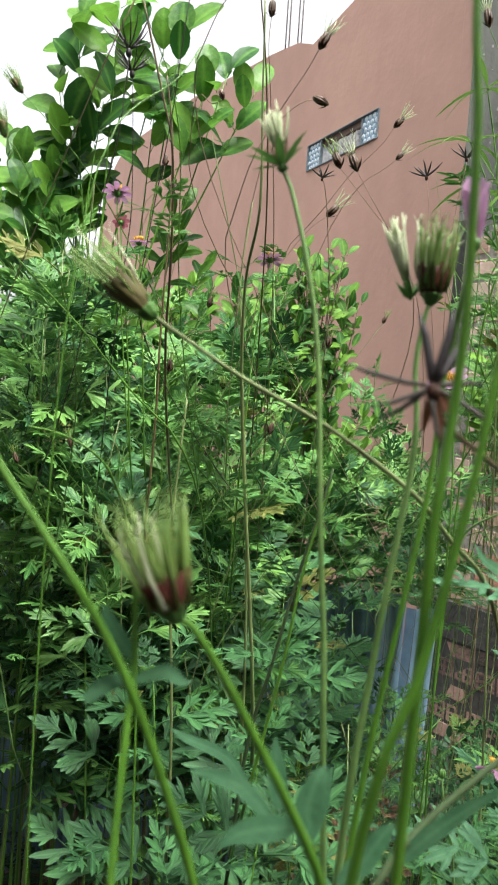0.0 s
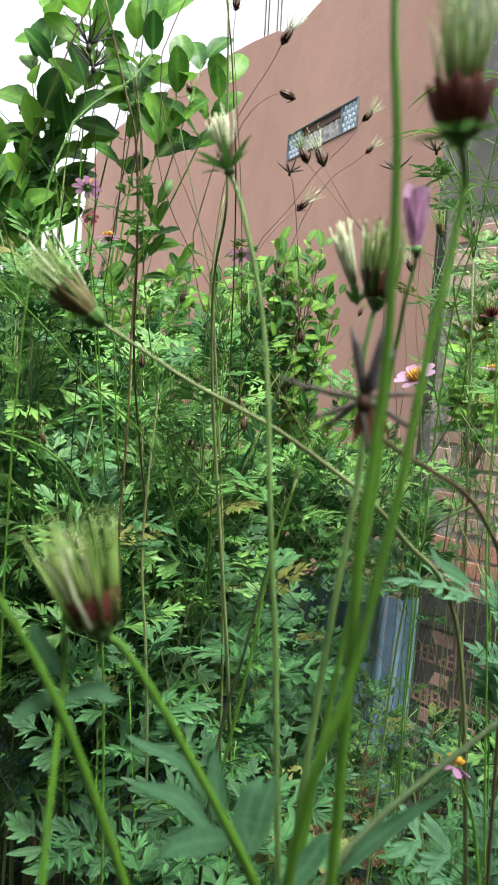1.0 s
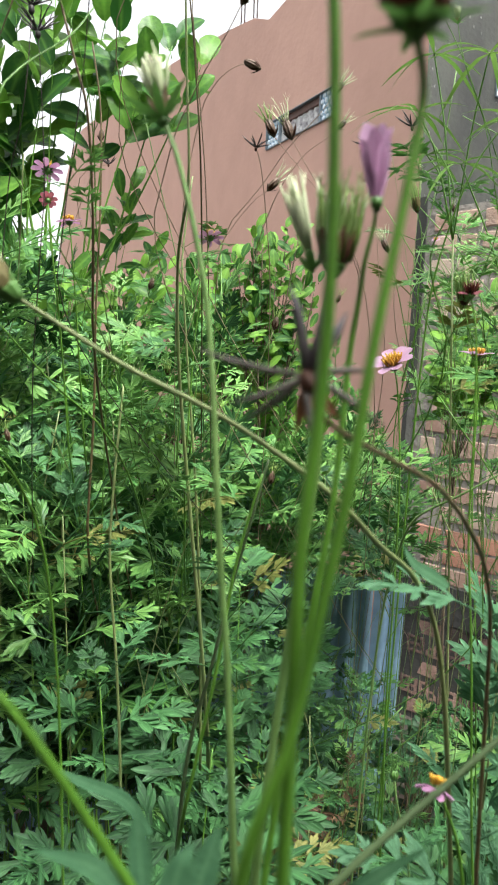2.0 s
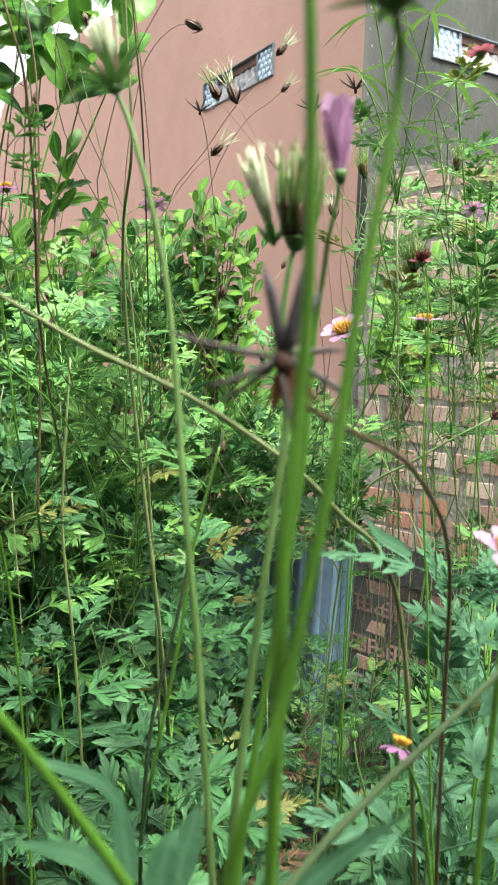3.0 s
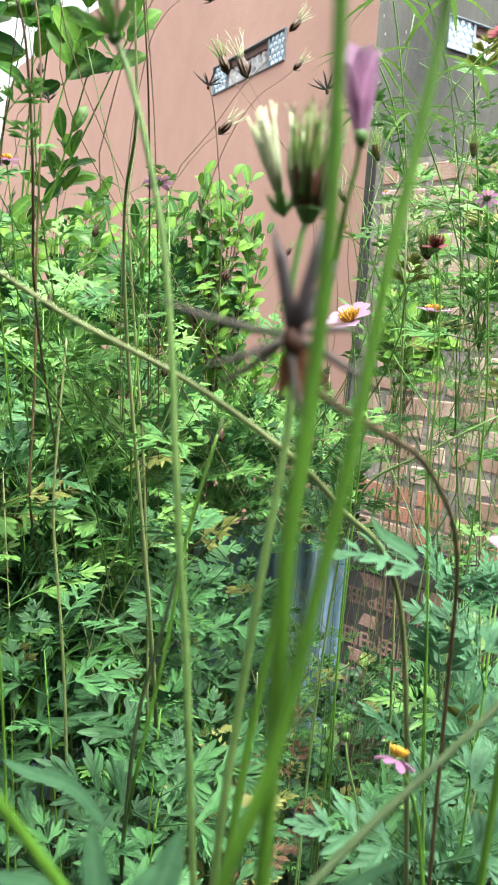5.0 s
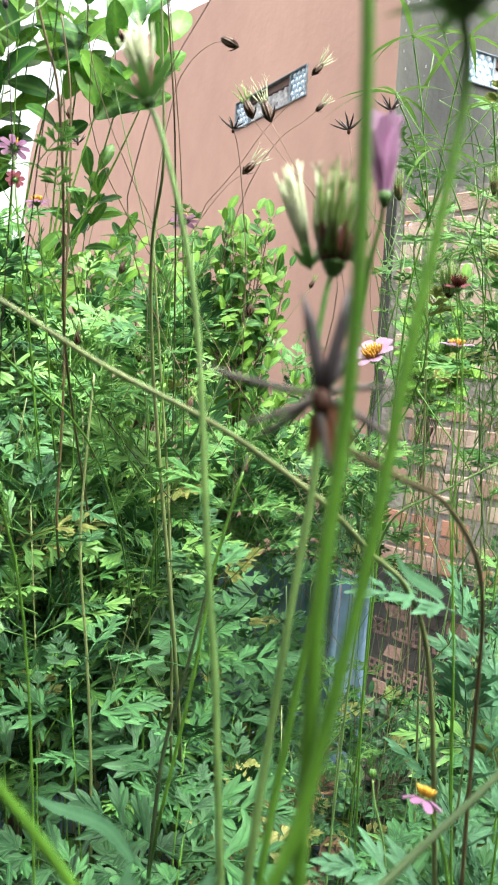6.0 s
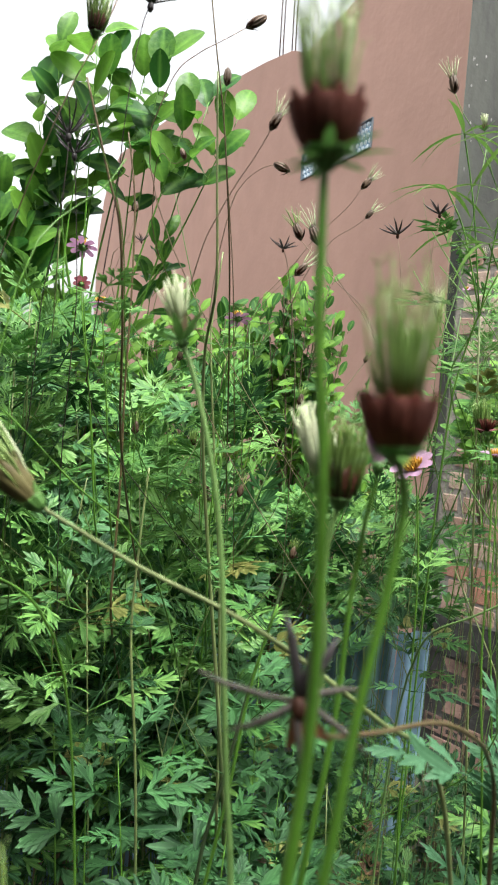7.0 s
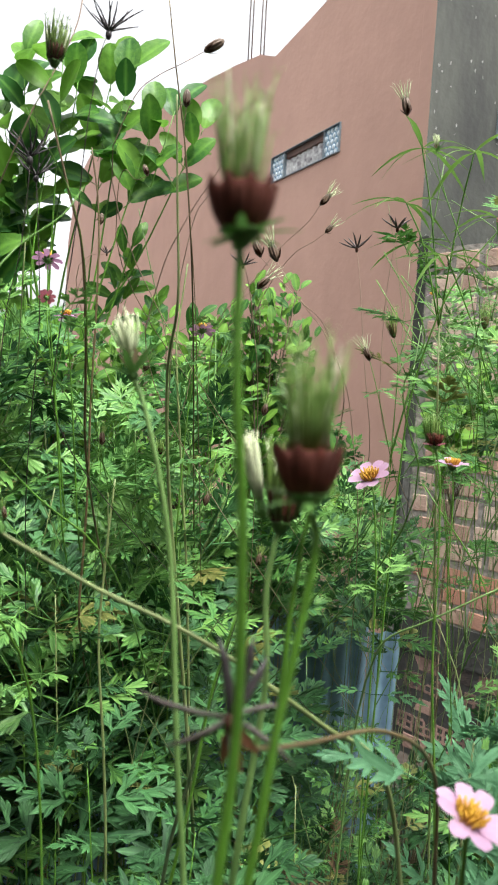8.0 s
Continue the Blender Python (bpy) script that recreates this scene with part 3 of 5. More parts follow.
            part("scale", q, cup_mat, head)
    for i in range(8):
        a = 2 * math.pi * i / 8 + r.uniform(-0.15, 0.15)
        way = spread(axis, r.uniform(1.15, 1.6) if style == "ripe" else r.uniform(0.75, 1.3), a)
        q = Shape()
        q.blade(base + axis * h * 0.02, way, axis, size * r.uniform(0.45, 0.8) * (2.0 if style == "pale" else 1.35 if style == "ripe" else 1.5 if style == "pale_tall" else 1.0) * (0.6 if style == "pale_tall" else 1.0), size * (0.26 if style == "pale" else 0.2), 0.15 if style in ("pale", "ripe") else -0.5, 0.1)
        part("bract", q, "bract" if not style.startswith("pod") else "cup_dark", head)
    if style == "pale":
        for i in range(7):
            q = Shape()
            a = 2 * math.pi * i / 7
            q.blade(base + axis * h * 0.05, spread(axis, r.uniform(0.30, 0.5), a), spread(axis, math.pi / 2, a), size * r.uniform(0.8, 1.0), size * 0.22, -0.1, 0.12)
            part("bract", q, "bract_pink", head, "faded pinkish bract")
    if single and style != "pale_tall":
        k = Shape()
        k.lathe(base - axis * size * 0.12, axis, ((0, size * 0.09), (size * 0.12, size * 0.17), (size * 0.24, w * 0.62), (size * 0.29, w * 0.74), (size * 0.3, w * 0.5)), 24, 8, 0.12)
        part("calyx", k, "bract", head, "green calyx")
    tall = {"ripe": 2.05, "ripe_mid": 1.7, "ripe_dark": 1.75, "pale_tall": 1.9, "ripe_green": 1.9, "pale": 1.4, "bud": 1.6, "pod_tuft": 1.35, "pod_tuft_green": 1.3}.get(style, 0)
    if tall:
        n = {"ripe": 46, "ripe_mid": 36, "ripe_dark": 34, "ripe_green": 28, "pale": 24, "pale_tall": 30, "bud": 10}.get(style, 11)
        joined = Shape()
        for i in range(n):
            a, rr = i * 2.4, math.sqrt((i + 0.5) / n)
            open_up = {"pale": 0.28, "pale_tall": 0.13, "bud": 0.06, "pod_tuft": 0.45, "pod_tuft_green": 0.4, "ripe": 0.2, "ripe_green": 0.24, "ripe_dark": 0.2, "ripe_mid": 0.26}.get(style, 0.14)
            way = spread(axis, open_up * rr * r.uniform(0.6, 1.3), a)
            foot = base + axis * h * ({"ripe_dark": 0.3, "ripe_green": 0.3, "ripe_mid": 0.25}.get(style, 0.7)) + (spread(axis, math.pi / 2, a)) * (w * ({"ripe_dark": 1.0, "ripe_mid": 1.0, "ripe": 0.52}.get(style, 0.68)) * rr)
            l = size * tall * r.uniform(0.5 if style == "ripe" else 0.7, 1.1)
            t = size * {"pale": 0.048, "pale_tall": 0.05, "ripe": 0.027, "ripe_mid": 0.042, "ripe_dark": 0.045}.get(style, 0.027)
            bend = spread(axis, math.pi / 2, a + 1) * l * r.uniform(-0.09, 0.09)
            end = foot + way * l
            s = Shape() if single else joined
            s.tube([foot, foot + way * l * 0.45 + bend, foot + way * l * 0.8 + bend * 0.6, end], [t * 0.8, t, t * 0.7, t * 0.4], 5)
            if style in ("ripe", "ripe_mid", "ripe_dark", "ripe_green", "pod_tuft"):
                for k in range(2):
                    s.tube([end - way * t, end + spread(way, 0.6, a + 3.1 * k) * size * 0.2], [t * 0.4, t * 0.12], 3)
            if single:
                part("seed", s, {"pale": "achene_pale", "pale_tall": "achene_pale", "bud": "bract"}.get(style, "achene_pale" if i % {"ripe_dark": 9, "ripe": 9}.get(style, 11) == 0 else ("achene_deep" if style == "ripe_dark" else "achene")), head)
        if not single:
            tagged(part("tuft", joined, {"pale": "achene_pale", "pale_tall": "achene_pale", "pod_tuft": "achene_pale", "bud": "bract"}.get(style, "achene"), head, "tuft of slim seeds"), kind="stuff")
    return head


def flower(style, base, axis, size, parent, r):
    disc = Shape()
    if style == "droop":
        disc.lathe(base - axis * size * 0.1, axis, ((0, size * 0.045), (size * 0.1, size * 0.085), (size * 0.18, size * 0.09)), 10)
        d = part("calyx", disc, "bract", parent, "green calyx of a closing flower")
        for i in range(6):
            p = Shape()
            a = 2 * math.pi * i / 6
            way = spread(axis, 0.16, a)
            p.blade(base + axis * size * 0.08, way, spread(axis, math.pi / 2, a), size * r.uniform(0.85, 1.0), size * 0.42, -0.1, -0.2, ((0.0, 0.35), (0.3, 0.8), (0.6, 1.0), (0.9, 0.7)))
            part("petal", p, "petal_pink" if i % 2 else "petal_light", d)
        return d
    high = size * (0.24 if style != "spent" else 0.5)
    for i in range(34):
        a, rr = i * 2.4, math.sqrt((i + 0.5) / 34)
        foot = base + spread(axis, math.pi / 2, a) * size * 0.13 * rr
        way = spread(axis, 0.5 * rr, a)
        disc.tube([foot, foot + way * high * 0.7, foot + way * high * r.uniform(0.9, 1.1)], [size * 0.018, size * 0.022, size * 0.016], 5)
    d = part("flower_centre", disc, "disc" if style != "spent" else "cup", parent, "yellow florets" if style != "spent" else "brown spent florets")
    c = Shape()
    c.lathe(base - axis * size * 0.14, axis, ((0, size * 0.05), (size * 0.06, size * 0.12), (size * 0.16, size * 0.14)), 10)
    part("calyx", c, "bract", d, "green calyx")
    for i in range(8):
        q = Shape()
        q.blade(base - axis * size * 0.1, spread(axis, 1.25, i * 0.785 + 0.2), axis, size * 0.28, size * 0.08, -0.2, 0.1)
        part("bract", q, "bract", d)
    mat = {"flower_mauve": "petal_mauve", "flower_red": "petal_red", "spent": "petal_red", "flower_droop": "petal_faded"}.get(style, "petal_light")
    for i in range(8):
        if style == "spent" and i % 3:
            continue
        a = 2 * math.pi * i / 8 + r.uniform(-0.1, 0.1)
        way = spread(axis, {"flower_droop": 1.9, "flower_mauve": 1.5}.get(style, 1.2) + r.uniform(-0.12, 0.12), a)
        p = Shape()
        p.blade(base + way * size * 0.05, way, axis, size * 0.47, size * (0.27 if style != "flower_mauve" else 0.2), r.uniform(0.0, 0.25), 0.10,
                ((0.0, 0.3), (0.35, 0.85), (0.7, 1.0), (0.9, 0.85), (0.97, 0.45)))
        part("petal", p, mat, d)
    return d


NAMED = {"ripe_mid": "ripe brown seed head with spreading yellow-green seeds", "pale_tall": "pale cream upright seed tuft", "ripe": "ripe seed head with brown cup and green bristles", "ripe_dark": "dark brown seed head with green seeds",
         "ripe_green": "olive seed head with spreading green seeds", "pale": "pale cream seed tuft", "star": "dry grey star of spent seeds",
         "star_small": "small dry dark seed star", "star_dark": "blackish umbrella of dry seeds", "droop": "closing pink flower",
         "flower": "pale pink flower with yellow centre", "flower_mauve": "mauve cosmos flower", "flower_red": "small reddish flower",
         "flower_droop": "mauve flower with drooping petals", "spent": "spent brown flower", "bud": "slim green bud", "pod": "small dark seed pod",
         "pod_tuft": "dark seed pod with pale tuft", "pod_tuft_green": "olive seed pod with green tuft"}
STEMS = {"stem_green": "green", "stem_pale": "pale green", "stem_brown": "brown", "stem_brown_green": "browning green", "stem_dry": "thin dry",
         "stem_dark": "blackish", "stem_dark_green": "dark green"}


STALKS = []


def stalk(points, thin, thick, mat, heads):
    """A bare flower stalk from its head down to the soil, with what it carries."""
    points = [Vector(p) for p in points]
    line = curve_points(points, 6)
    shown = len(line)
    way, p, step = (line[-1] - line[-2]).normalized(), line[-1], 0.03
    back = p.y > 0.45 and (p.x < 0.14 or thin < 0.5 or "brown" in mat)
    far = 1.6 if p.x < 0.05 else 2.1
    drift = random.Random(int(1e5 * abs(p.x + p.z))).uniform(-0.7, 0.7) if thick < 0.7 else 0.0
    while p.z > -0.02:
        aim = Vector((drift, 1.0, -0.8)) if back and p.y < far and p.z > 0.9 else Vector((0, 0.08, -1))
        way = way.lerp(aim.normalized(), 0.42).normalized()
        if p.z < 0.3:
            way.z = min(way.z, -0.6)
        p = p + way * step
        step = min(step * 1.25, 0.12)
        line.append(p)
    radii = [0.001 * (thin + (thick - thin) * min(1, i / shown)) for i in range(len(line))]
    thing = new("cosmos_stalk")
    thing.location = line[-1]
    s = Shape()
    s.tube([p - thing.location for p in line], radii, 8)
    part("stem", s, mat, thing, STEMS[mat] + " stem")
    if points[0].y > 0.45:
        for k in range(1, len(points) - 1):
            if points[k].z < 1.78 and R.random() < (0.75 if thick > 1.3 else 0.2):
                a = R.uniform(0, 6.28)
                for turn in (0, math.pi):
                    put_leaf(thing, points[k] - thing.location, (math.cos(a + turn), math.sin(a + turn), R.uniform(0, 0.6)), R.uniform(0.22, 0.4) * (1.2 if thick > 1.3 else 1.0), LEAVES if points[k].z < 1.5 and points[k].y < 0.8 else FINE_LEAVES)
    for h in heads:
        seed_head(*h, thing)
    label = STEMS[mat] + " stalk with " + NAMED[heads[0][0]] if heads else STEMS[mat] + " bare cosmos stalk among leaves"
    tagged(thing, label, "flower stalk", "cosmos stalks in the garden")
    STALKS.append((thing, line))
    return thing


stalk([(0.0556, 0.1635, 1.679), (0.0582, 0.1669, 1.671), (0.0565, 0.1664, 1.656), (0.0526, 0.1658, 1.631), (0.0498, 0.1662, 1.606), (0.0465, 0.1671, 1.584), (0.042, 0.1685, 1.558), (0.0365, 0.1699, 1.539), (0.0332, 0.1737, 1.516)], 0.72, 1.35, "stem_green", [("ripe", (0.0556, 0.1635, 1.679), (-0.0389, 0.0673, 0.997), 0.0119)])
stalk([(0.0397, 0.1664, 1.729), (0.0396, 0.166, 1.723), (0.0407, 0.1654, 1.699), (0.0431, 0.1658, 1.677), (0.0447, 0.1675, 1.642), (0.0443, 0.1689, 1.618), (0.0425, 0.1693, 1.593), (0.0427, 0.171, 1.573)], 0.75, 1.35, "stem_green", [("ripe", (0.0397, 0.1664, 1.729), (-0.0474, 0.0675, 0.9966), 0.0118)])
stalk([(0.0049, 0.2932, 1.703), (0.0094, 0.2914, 1.693), (0.0161, 0.2888, 1.67), (0.0215, 0.2862, 1.645), (0.0248, 0.2833, 1.617), (0.0274, 0.2813, 1.586), (0.03, 0.2807, 1.558), (0.0332, 0.2799, 1.53), (0.0363, 0.2798, 1.49), (0.0408, 0.2796, 1.434)], 0.8, 1.2, "stem_pale", [("pale", (0.0049, 0.2932, 1.703), (-0.2245, 0.1445, 0.9637), 0.0122)])
stalk([(0.0591, 0.2694, 1.655), (0.0574, 0.2688, 1.648), (0.0558, 0.2681, 1.632), (0.0572, 0.2658, 1.615), (0.0572, 0.2658, 1.598), (0.0549, 0.2664, 1.575), (0.0523, 0.2669, 1.551), (0.0492, 0.269, 1.515), (0.046, 0.2707, 1.475), (0.0446, 0.274, 1.434)], 0.8, 1.4, "stem_pale", [("ripe_dark", (0.0591, 0.2694, 1.655), (0.0603, 0.1121, 0.9919), 0.0135), ("pale_tall", (0.0542, 0.2793, 1.656), (-0.2402, 0.146, 0.9597), 0.0122)])
curved = stalk([(0.044, 0.1904, 1.624), (0.0457, 0.1907, 1.619), (0.0523, 0.1983, 1.613), (0.0687, 0.2206, 1.605), (0.0923, 0.2567, 1.593), (0.1143, 0.2923, 1.574), (0.1297, 0.3185, 1.555), (0.1429, 0.344, 1.527), (0.1494, 0.3581, 1.483), (0.1551, 0.3701, 1.42), (0.1644, 0.3889, 1.333)], 0.6, 1.0, "stem_brown", [("star", (0.044, 0.1904, 1.624), (-0.1843, 0.4998, 0.8463), 0.021)])
stalk([(0.0661, 0.244, 1.67), (0.0658, 0.2453, 1.664), (0.0644, 0.2474, 1.655), (0.0641, 0.2513, 1.645), (0.0629, 0.2546, 1.629), (0.0611, 0.2553, 1.591), (0.0567, 0.2566, 1.554), (0.0505, 0.261, 1.5), (0.0454, 0.2647, 1.442)], 0.5, 1.2, "stem_green", [("droop", (0.0661, 0.244, 1.67), (-0.0559, 0.1265, 0.9904), 0.0195)])
stalk([(-0.0401, 0.2894, 1.645), (-0.0266, 0.2919, 1.637), (-0.0042, 0.296, 1.624), (0.0255, 0.3001, 1.61), (0.0472, 0.3041, 1.597), (0.0698, 0.308, 1.581), (0.0902, 0.3267, 1.561), (0.1159, 0.355, 1.536), (0.1341, 0.3716, 1.487), (0.1584, 0.4013, 1.338)], 0.7, 1.3, "stem_brown_green", [("ripe_green", (-0.0401, 0.2894, 1.645), (-0.7422, 0.1209, 0.6591), 0.0175)])
stalk([(-0.0137, 0.1688, 1.568), (-0.0091, 0.1696, 1.565), (-0.0012, 0.1717, 1.553), (0.0064, 0.1748, 1.539), (0.015, 0.1777, 1.523), (0.0245, 0.1823, 1.503), (0.0324, 0.1857, 1.48)], 0.8, 1.3, "stem_green", [("ripe_mid", (-0.0137, 0.1688, 1.568), (-0.3617, 0.1522, 0.9198), 0.0135)])
stalk([(-0.0634, 0.17, 1.614), (-0.0547, 0.169, 1.599), (-0.0463, 0.1682, 1.588), (-0.0365, 0.1672, 1.575), (-0.0291, 0.1684, 1.563), (-0.0225, 0.1695, 1.55), (-0.0162, 0.1724, 1.533), (-0.0075, 0.1765, 1.507), (-0.0005, 0.1808, 1.481)], 0.9, 1.2, "stem_green", [])
stalk([(-0.0244, 0.1755, 1.577), (-0.0232, 0.1745, 1.564), (-0.0225, 0.1728, 1.554), (-0.0226, 0.1705, 1.549)], 0.7, 0.8, "stem_green", [])
stalk([(0.1736, 0.2672, 1.571), (0.129, 0.2499, 1.538), (0.0982, 0.2337, 1.521), (0.0782, 0.223, 1.511), (0.0597, 0.2122, 1.501), (0.0471, 0.2017, 1.493), (0.0358, 0.1909, 1.482)], 0.8, 1.3, "stem_dark_green", [])
stalk([(0.1594, 0.6291, 1.636), (0.1633, 0.6259, 1.613), (0.1682, 0.6228, 1.551), (0.1707, 0.6266, 1.459), (0.1725, 0.6347, 1.359), (0.1816, 0.6541, 1.194)], 0.6, 0.9, "stem_green", [("flower", (0.1594, 0.6291, 1.636), (-0.45, -0.38, 0.81), 0.036)])
stalk([(0.1279, 0.3518, 1.45), (0.1334, 0.3548, 1.439), (0.1437, 0.3605, 1.412), (0.1534, 0.3625, 1.355)], 0.6, 1, "stem_green", [("flower_droop", (0.1279, 0.3518, 1.45), (0.35, 0.35, 0.87), 0.018)])
stalk([(0.1621, 0.5527, 1.342), (0.1649, 0.5501, 1.324), (0.1756, 0.5543, 1.285), (0.1893, 0.5729, 1.202)], 0.6, 1, "stem_pale", [("bud", (0.1621, 0.5527, 1.342), (-0.0728, 0.1285, 0.989), 0.009)])
stalk([(0.1667, 0.4754, 1.674), (0.1707, 0.4732, 1.651), (0.1728, 0.4714, 1.605), (0.175, 0.4731, 1.537), (0.182, 0.4739, 1.467), (0.1925, 0.4791, 1.353), (0.2012, 0.4769, 1.259)], 0.5, 0.8, "stem_green", [("spent", (0.1667, 0.4754, 1.674), (0.0263, 0.1165, 0.9928), 0.015)])
stalk([(0.2359, 0.6665, 1.647), (0.2379, 0.6623, 1.614), (0.2382, 0.6564, 1.524), (0.2519, 0.6598, 1.398), (0.2683, 0.6623, 1.183)], 0.5, 0.75, "stem_green", [("flower", (0.2359, 0.6665, 1.647), (-0.0434, -0.0553, 0.9975), 0.029)])
stalk([(0.1265, 0.2577, 1.563), (0.1259, 0.2568, 1.547), (0.1261, 0.2588, 1.518)], 0.8, 1.1, "stem_green", [("flower", (0.1265, 0.2577, 1.563), (0.2, -0.3, 0.93), 0.026)])
stalk([(-0.221, 1.06, 1.014), (-0.2151, 1.058, 0.9791), (-0.2095, 1.071, 0.8856)], 0.6, 1, "stem_green", [("flower", (-0.221, 1.06, 1.014), (0.0527, -0.6258, 0.7782), 0.034)])
stalk([(0.2306, 0.5122, 1.582), (0.2107, 0.5132, 1.571), (0.185, 0.5243, 1.552), (0.1609, 0.5451, 1.53), (0.1552, 0.5716, 1.491)], 0.6, 0.9, "stem_pale", [("pod", (0.2306, 0.5122, 1.582), (0.8552, -0.0451, 0.5163), 0.009)])
stalk([(0.0082, 0.8563, 1.763), (0.0046, 0.8534, 1.735), (-0.0031, 0.8554, 1.66), (-0.0077, 0.8619, 1.541)], 0.6, 1, "stem_green", [("flower_mauve", (0.0082, 0.8563, 1.763), (-0.1138, 0.5334, 0.8382), 0.028)])
stalk([(-0.176, 0.9174, 1.837), (-0.1732, 0.9147, 1.799), (-0.1641, 0.9275, 1.695), (-0.152, 0.9481, 1.559)], 0.6, 1, "stem_green", [("flower_mauve", (-0.176, 0.9174, 1.837), (-0.0233, 0.6335, 0.7734), 0.034)])
stalk([(-0.1507, 0.8133, 1.783), (-0.1466, 0.8106, 1.744), (-0.1385, 0.8251, 1.664), (-0.131, 0.8465, 1.541)], 0.6, 1, "stem_green", [("flower_red", (-0.1507, 0.8133, 1.783), (-0.0416, 0.7705, 0.6361), 0.018)])
stalk([(-0.1335, 0.8323, 1.767), (-0.1294, 0.8302, 1.737), (-0.1252, 0.8453, 1.666), (-0.1181, 0.8665, 1.54)], 0.6, 1, "stem_green", [("flower_mauve", (-0.1335, 0.8323, 1.767), (-0.1543, 0.0689, 0.9856), 0.026)])
stalk([(0.3157, 0.7767, 1.76), (0.3185, 0.7725, 1.729), (0.338, 0.7838, 1.59)], 0.6, 1, "stem_green", [("flower_mauve", (0.3157, 0.7767, 1.76), (0.1267, 0.5729, 0.8097), 0.022)])
stalk([(0.2599, 0.6424, 1.851), (0.2448, 0.6424, 1.835), (0.2224, 0.6514, 1.802), (0.2083, 0.6587, 1.764), (0.1968, 0.673, 1.702), (0.1941, 0.6839, 1.622)], 0.5, 0.9, "stem_green", [("flower_red", (0.2599, 0.6424, 1.851), (-0.1298, 0.1348, 0.9823), 0.022)])
stalk([(0.0741, 0.6607, 1.809), (0.0888, 0.6666, 1.789), (0.1053, 0.6827, 1.772), (0.1244, 0.7088, 1.755), (0.1522, 0.7401, 1.707), (0.1743, 0.7775, 1.62)], 0.28, 0.46, "stem_dry", [("pod_tuft", (0.0741, 0.6607, 1.809), (-0.3724, 0.1571, 0.9147), 0.01139)])
stalk([(0.0607, 0.6731, 1.814), (0.0762, 0.6797, 1.8), (0.0972, 0.6953, 1.783), (0.125, 0.7303, 1.766), (0.1506, 0.7621, 1.72)], 0.28, 0.46, "stem_dry", [("pod_tuft_green", (0.0607, 0.6731, 1.814), (-0.3981, 0.159, 0.9035), 0.01037)])
stalk([(0.0466, 0.6843, 1.808), (0.0505, 0.693, 1.8), (0.0558, 0.7102, 1.78), (0.0658, 0.7537, 1.73)], 0.28, 0.46, "stem_dry", [("star_small", (0.0466, 0.6843, 1.808), (0.0998, 0.1068, 0.9893), 0.0108)])
stalk([(0.0645, 0.8345, 1.809), (0.0521, 0.8452, 1.801), (0.0358, 0.8655, 1.784), (0.0187, 0.8851, 1.761), (0.0008, 0.9047, 1.736), (-0.0082, 0.9203, 1.688)], 0.28, 0.46, "stem_dry", [("pod_tuft", (0.0645, 0.8345, 1.809), (0.6542, 0.0091, 0.7562), 0.01139)])
stalk([(0.0483, 0.7026, 1.877), (0.0337, 0.7155, 1.885), (0.0208, 0.7271, 1.883), (0.0074, 0.7482, 1.876), (-0.0039, 0.7782, 1.861), (-0.0179, 0.8234, 1.8), (-0.0246, 0.8651, 1.718)], 0.28, 0.46, "stem_dry", [("pod", (0.0483, 0.7026, 1.877), (-0.8947, 0.1626, 0.4161), 0.01037)])
stalk([(0.1176, 0.7656, 1.883), (0.1074, 0.7752, 1.868), (0.082, 0.8061, 1.845), (0.0576, 0.8462, 1.815), (0.0303, 0.887, 1.788)], 0.28, 0.46, "stem_dry", [("pod_tuft", (0.1176, 0.7656, 1.883), (0.6142, 0.0181, 0.789), 0.009265)])
stalk([(0.1297, 0.8129, 1.867), (0.1197, 0.8235, 1.86), (0.1026, 0.8449, 1.851), (0.0848, 0.8648, 1.83)], 0.28, 0.46, "stem_dry", [("pod_tuft", (0.1297, 0.8129, 1.867), (0.6495, 0.0102, 0.7603), 0.00765)])
stalk([(0.1652, 0.8244, 1.856), (0.169, 0.8227, 1.833), (0.1753, 0.8301, 1.796), (0.1852, 0.8462, 1.741), (0.2014, 0.8708, 1.667)], 0.28, 0.46, "stem_dry", [("star_small", (0.1652, 0.8244, 1.856), (-0.0601, 0.0679, 0.9959), 0.0162)])
stalk([(0.2105, 0.8448, 1.884), (0.21, 0.844, 1.872), (0.2077, 0.8524, 1.846), (0.2076, 0.8689, 1.793), (0.2139, 0.893, 1.706)], 0.28, 0.46, "stem_dry", [("star_small", (0.2105, 0.8448, 1.884), (-0.0601, 0.0679, 0.9959), 0.0162)])
stalk([(0.1756, 0.669, 1.938), (0.1825, 0.6679, 1.924), (0.1926, 0.6718, 1.912), (0.2089, 0.6745, 1.886), (0.2312, 0.681, 1.844), (0.2576, 0.6972, 1.8)], 0.28, 0.46, "stem_green", [("pod_tuft", (0.1756, 0.669, 1.938), (-0.1964, 0.0713, 0.9779), 0.01037)])
stalk([(0.2069, 0.6866, 1.916), (0.2098, 0.6855, 1.901), (0.2184, 0.6887, 1.879), (0.2372, 0.6903, 1.837), (0.257, 0.706, 1.78)], 0.28, 0.46, "stem_green", [("pale", (0.2069, 0.6866, 1.916), (-0.0977, 0.069, 0.9928), 0.0075)])
stalk([(0.1669, 0.6167, 1.749), (0.1711, 0.6154, 1.731), (0.1732, 0.623, 1.696), (0.1766, 0.6389, 1.635)], 0.28, 0.46, "stem_green", [("ripe_green", (0.1669, 0.6167, 1.749), (-0.1865, 0.0711, 0.9799), 0.0105)])
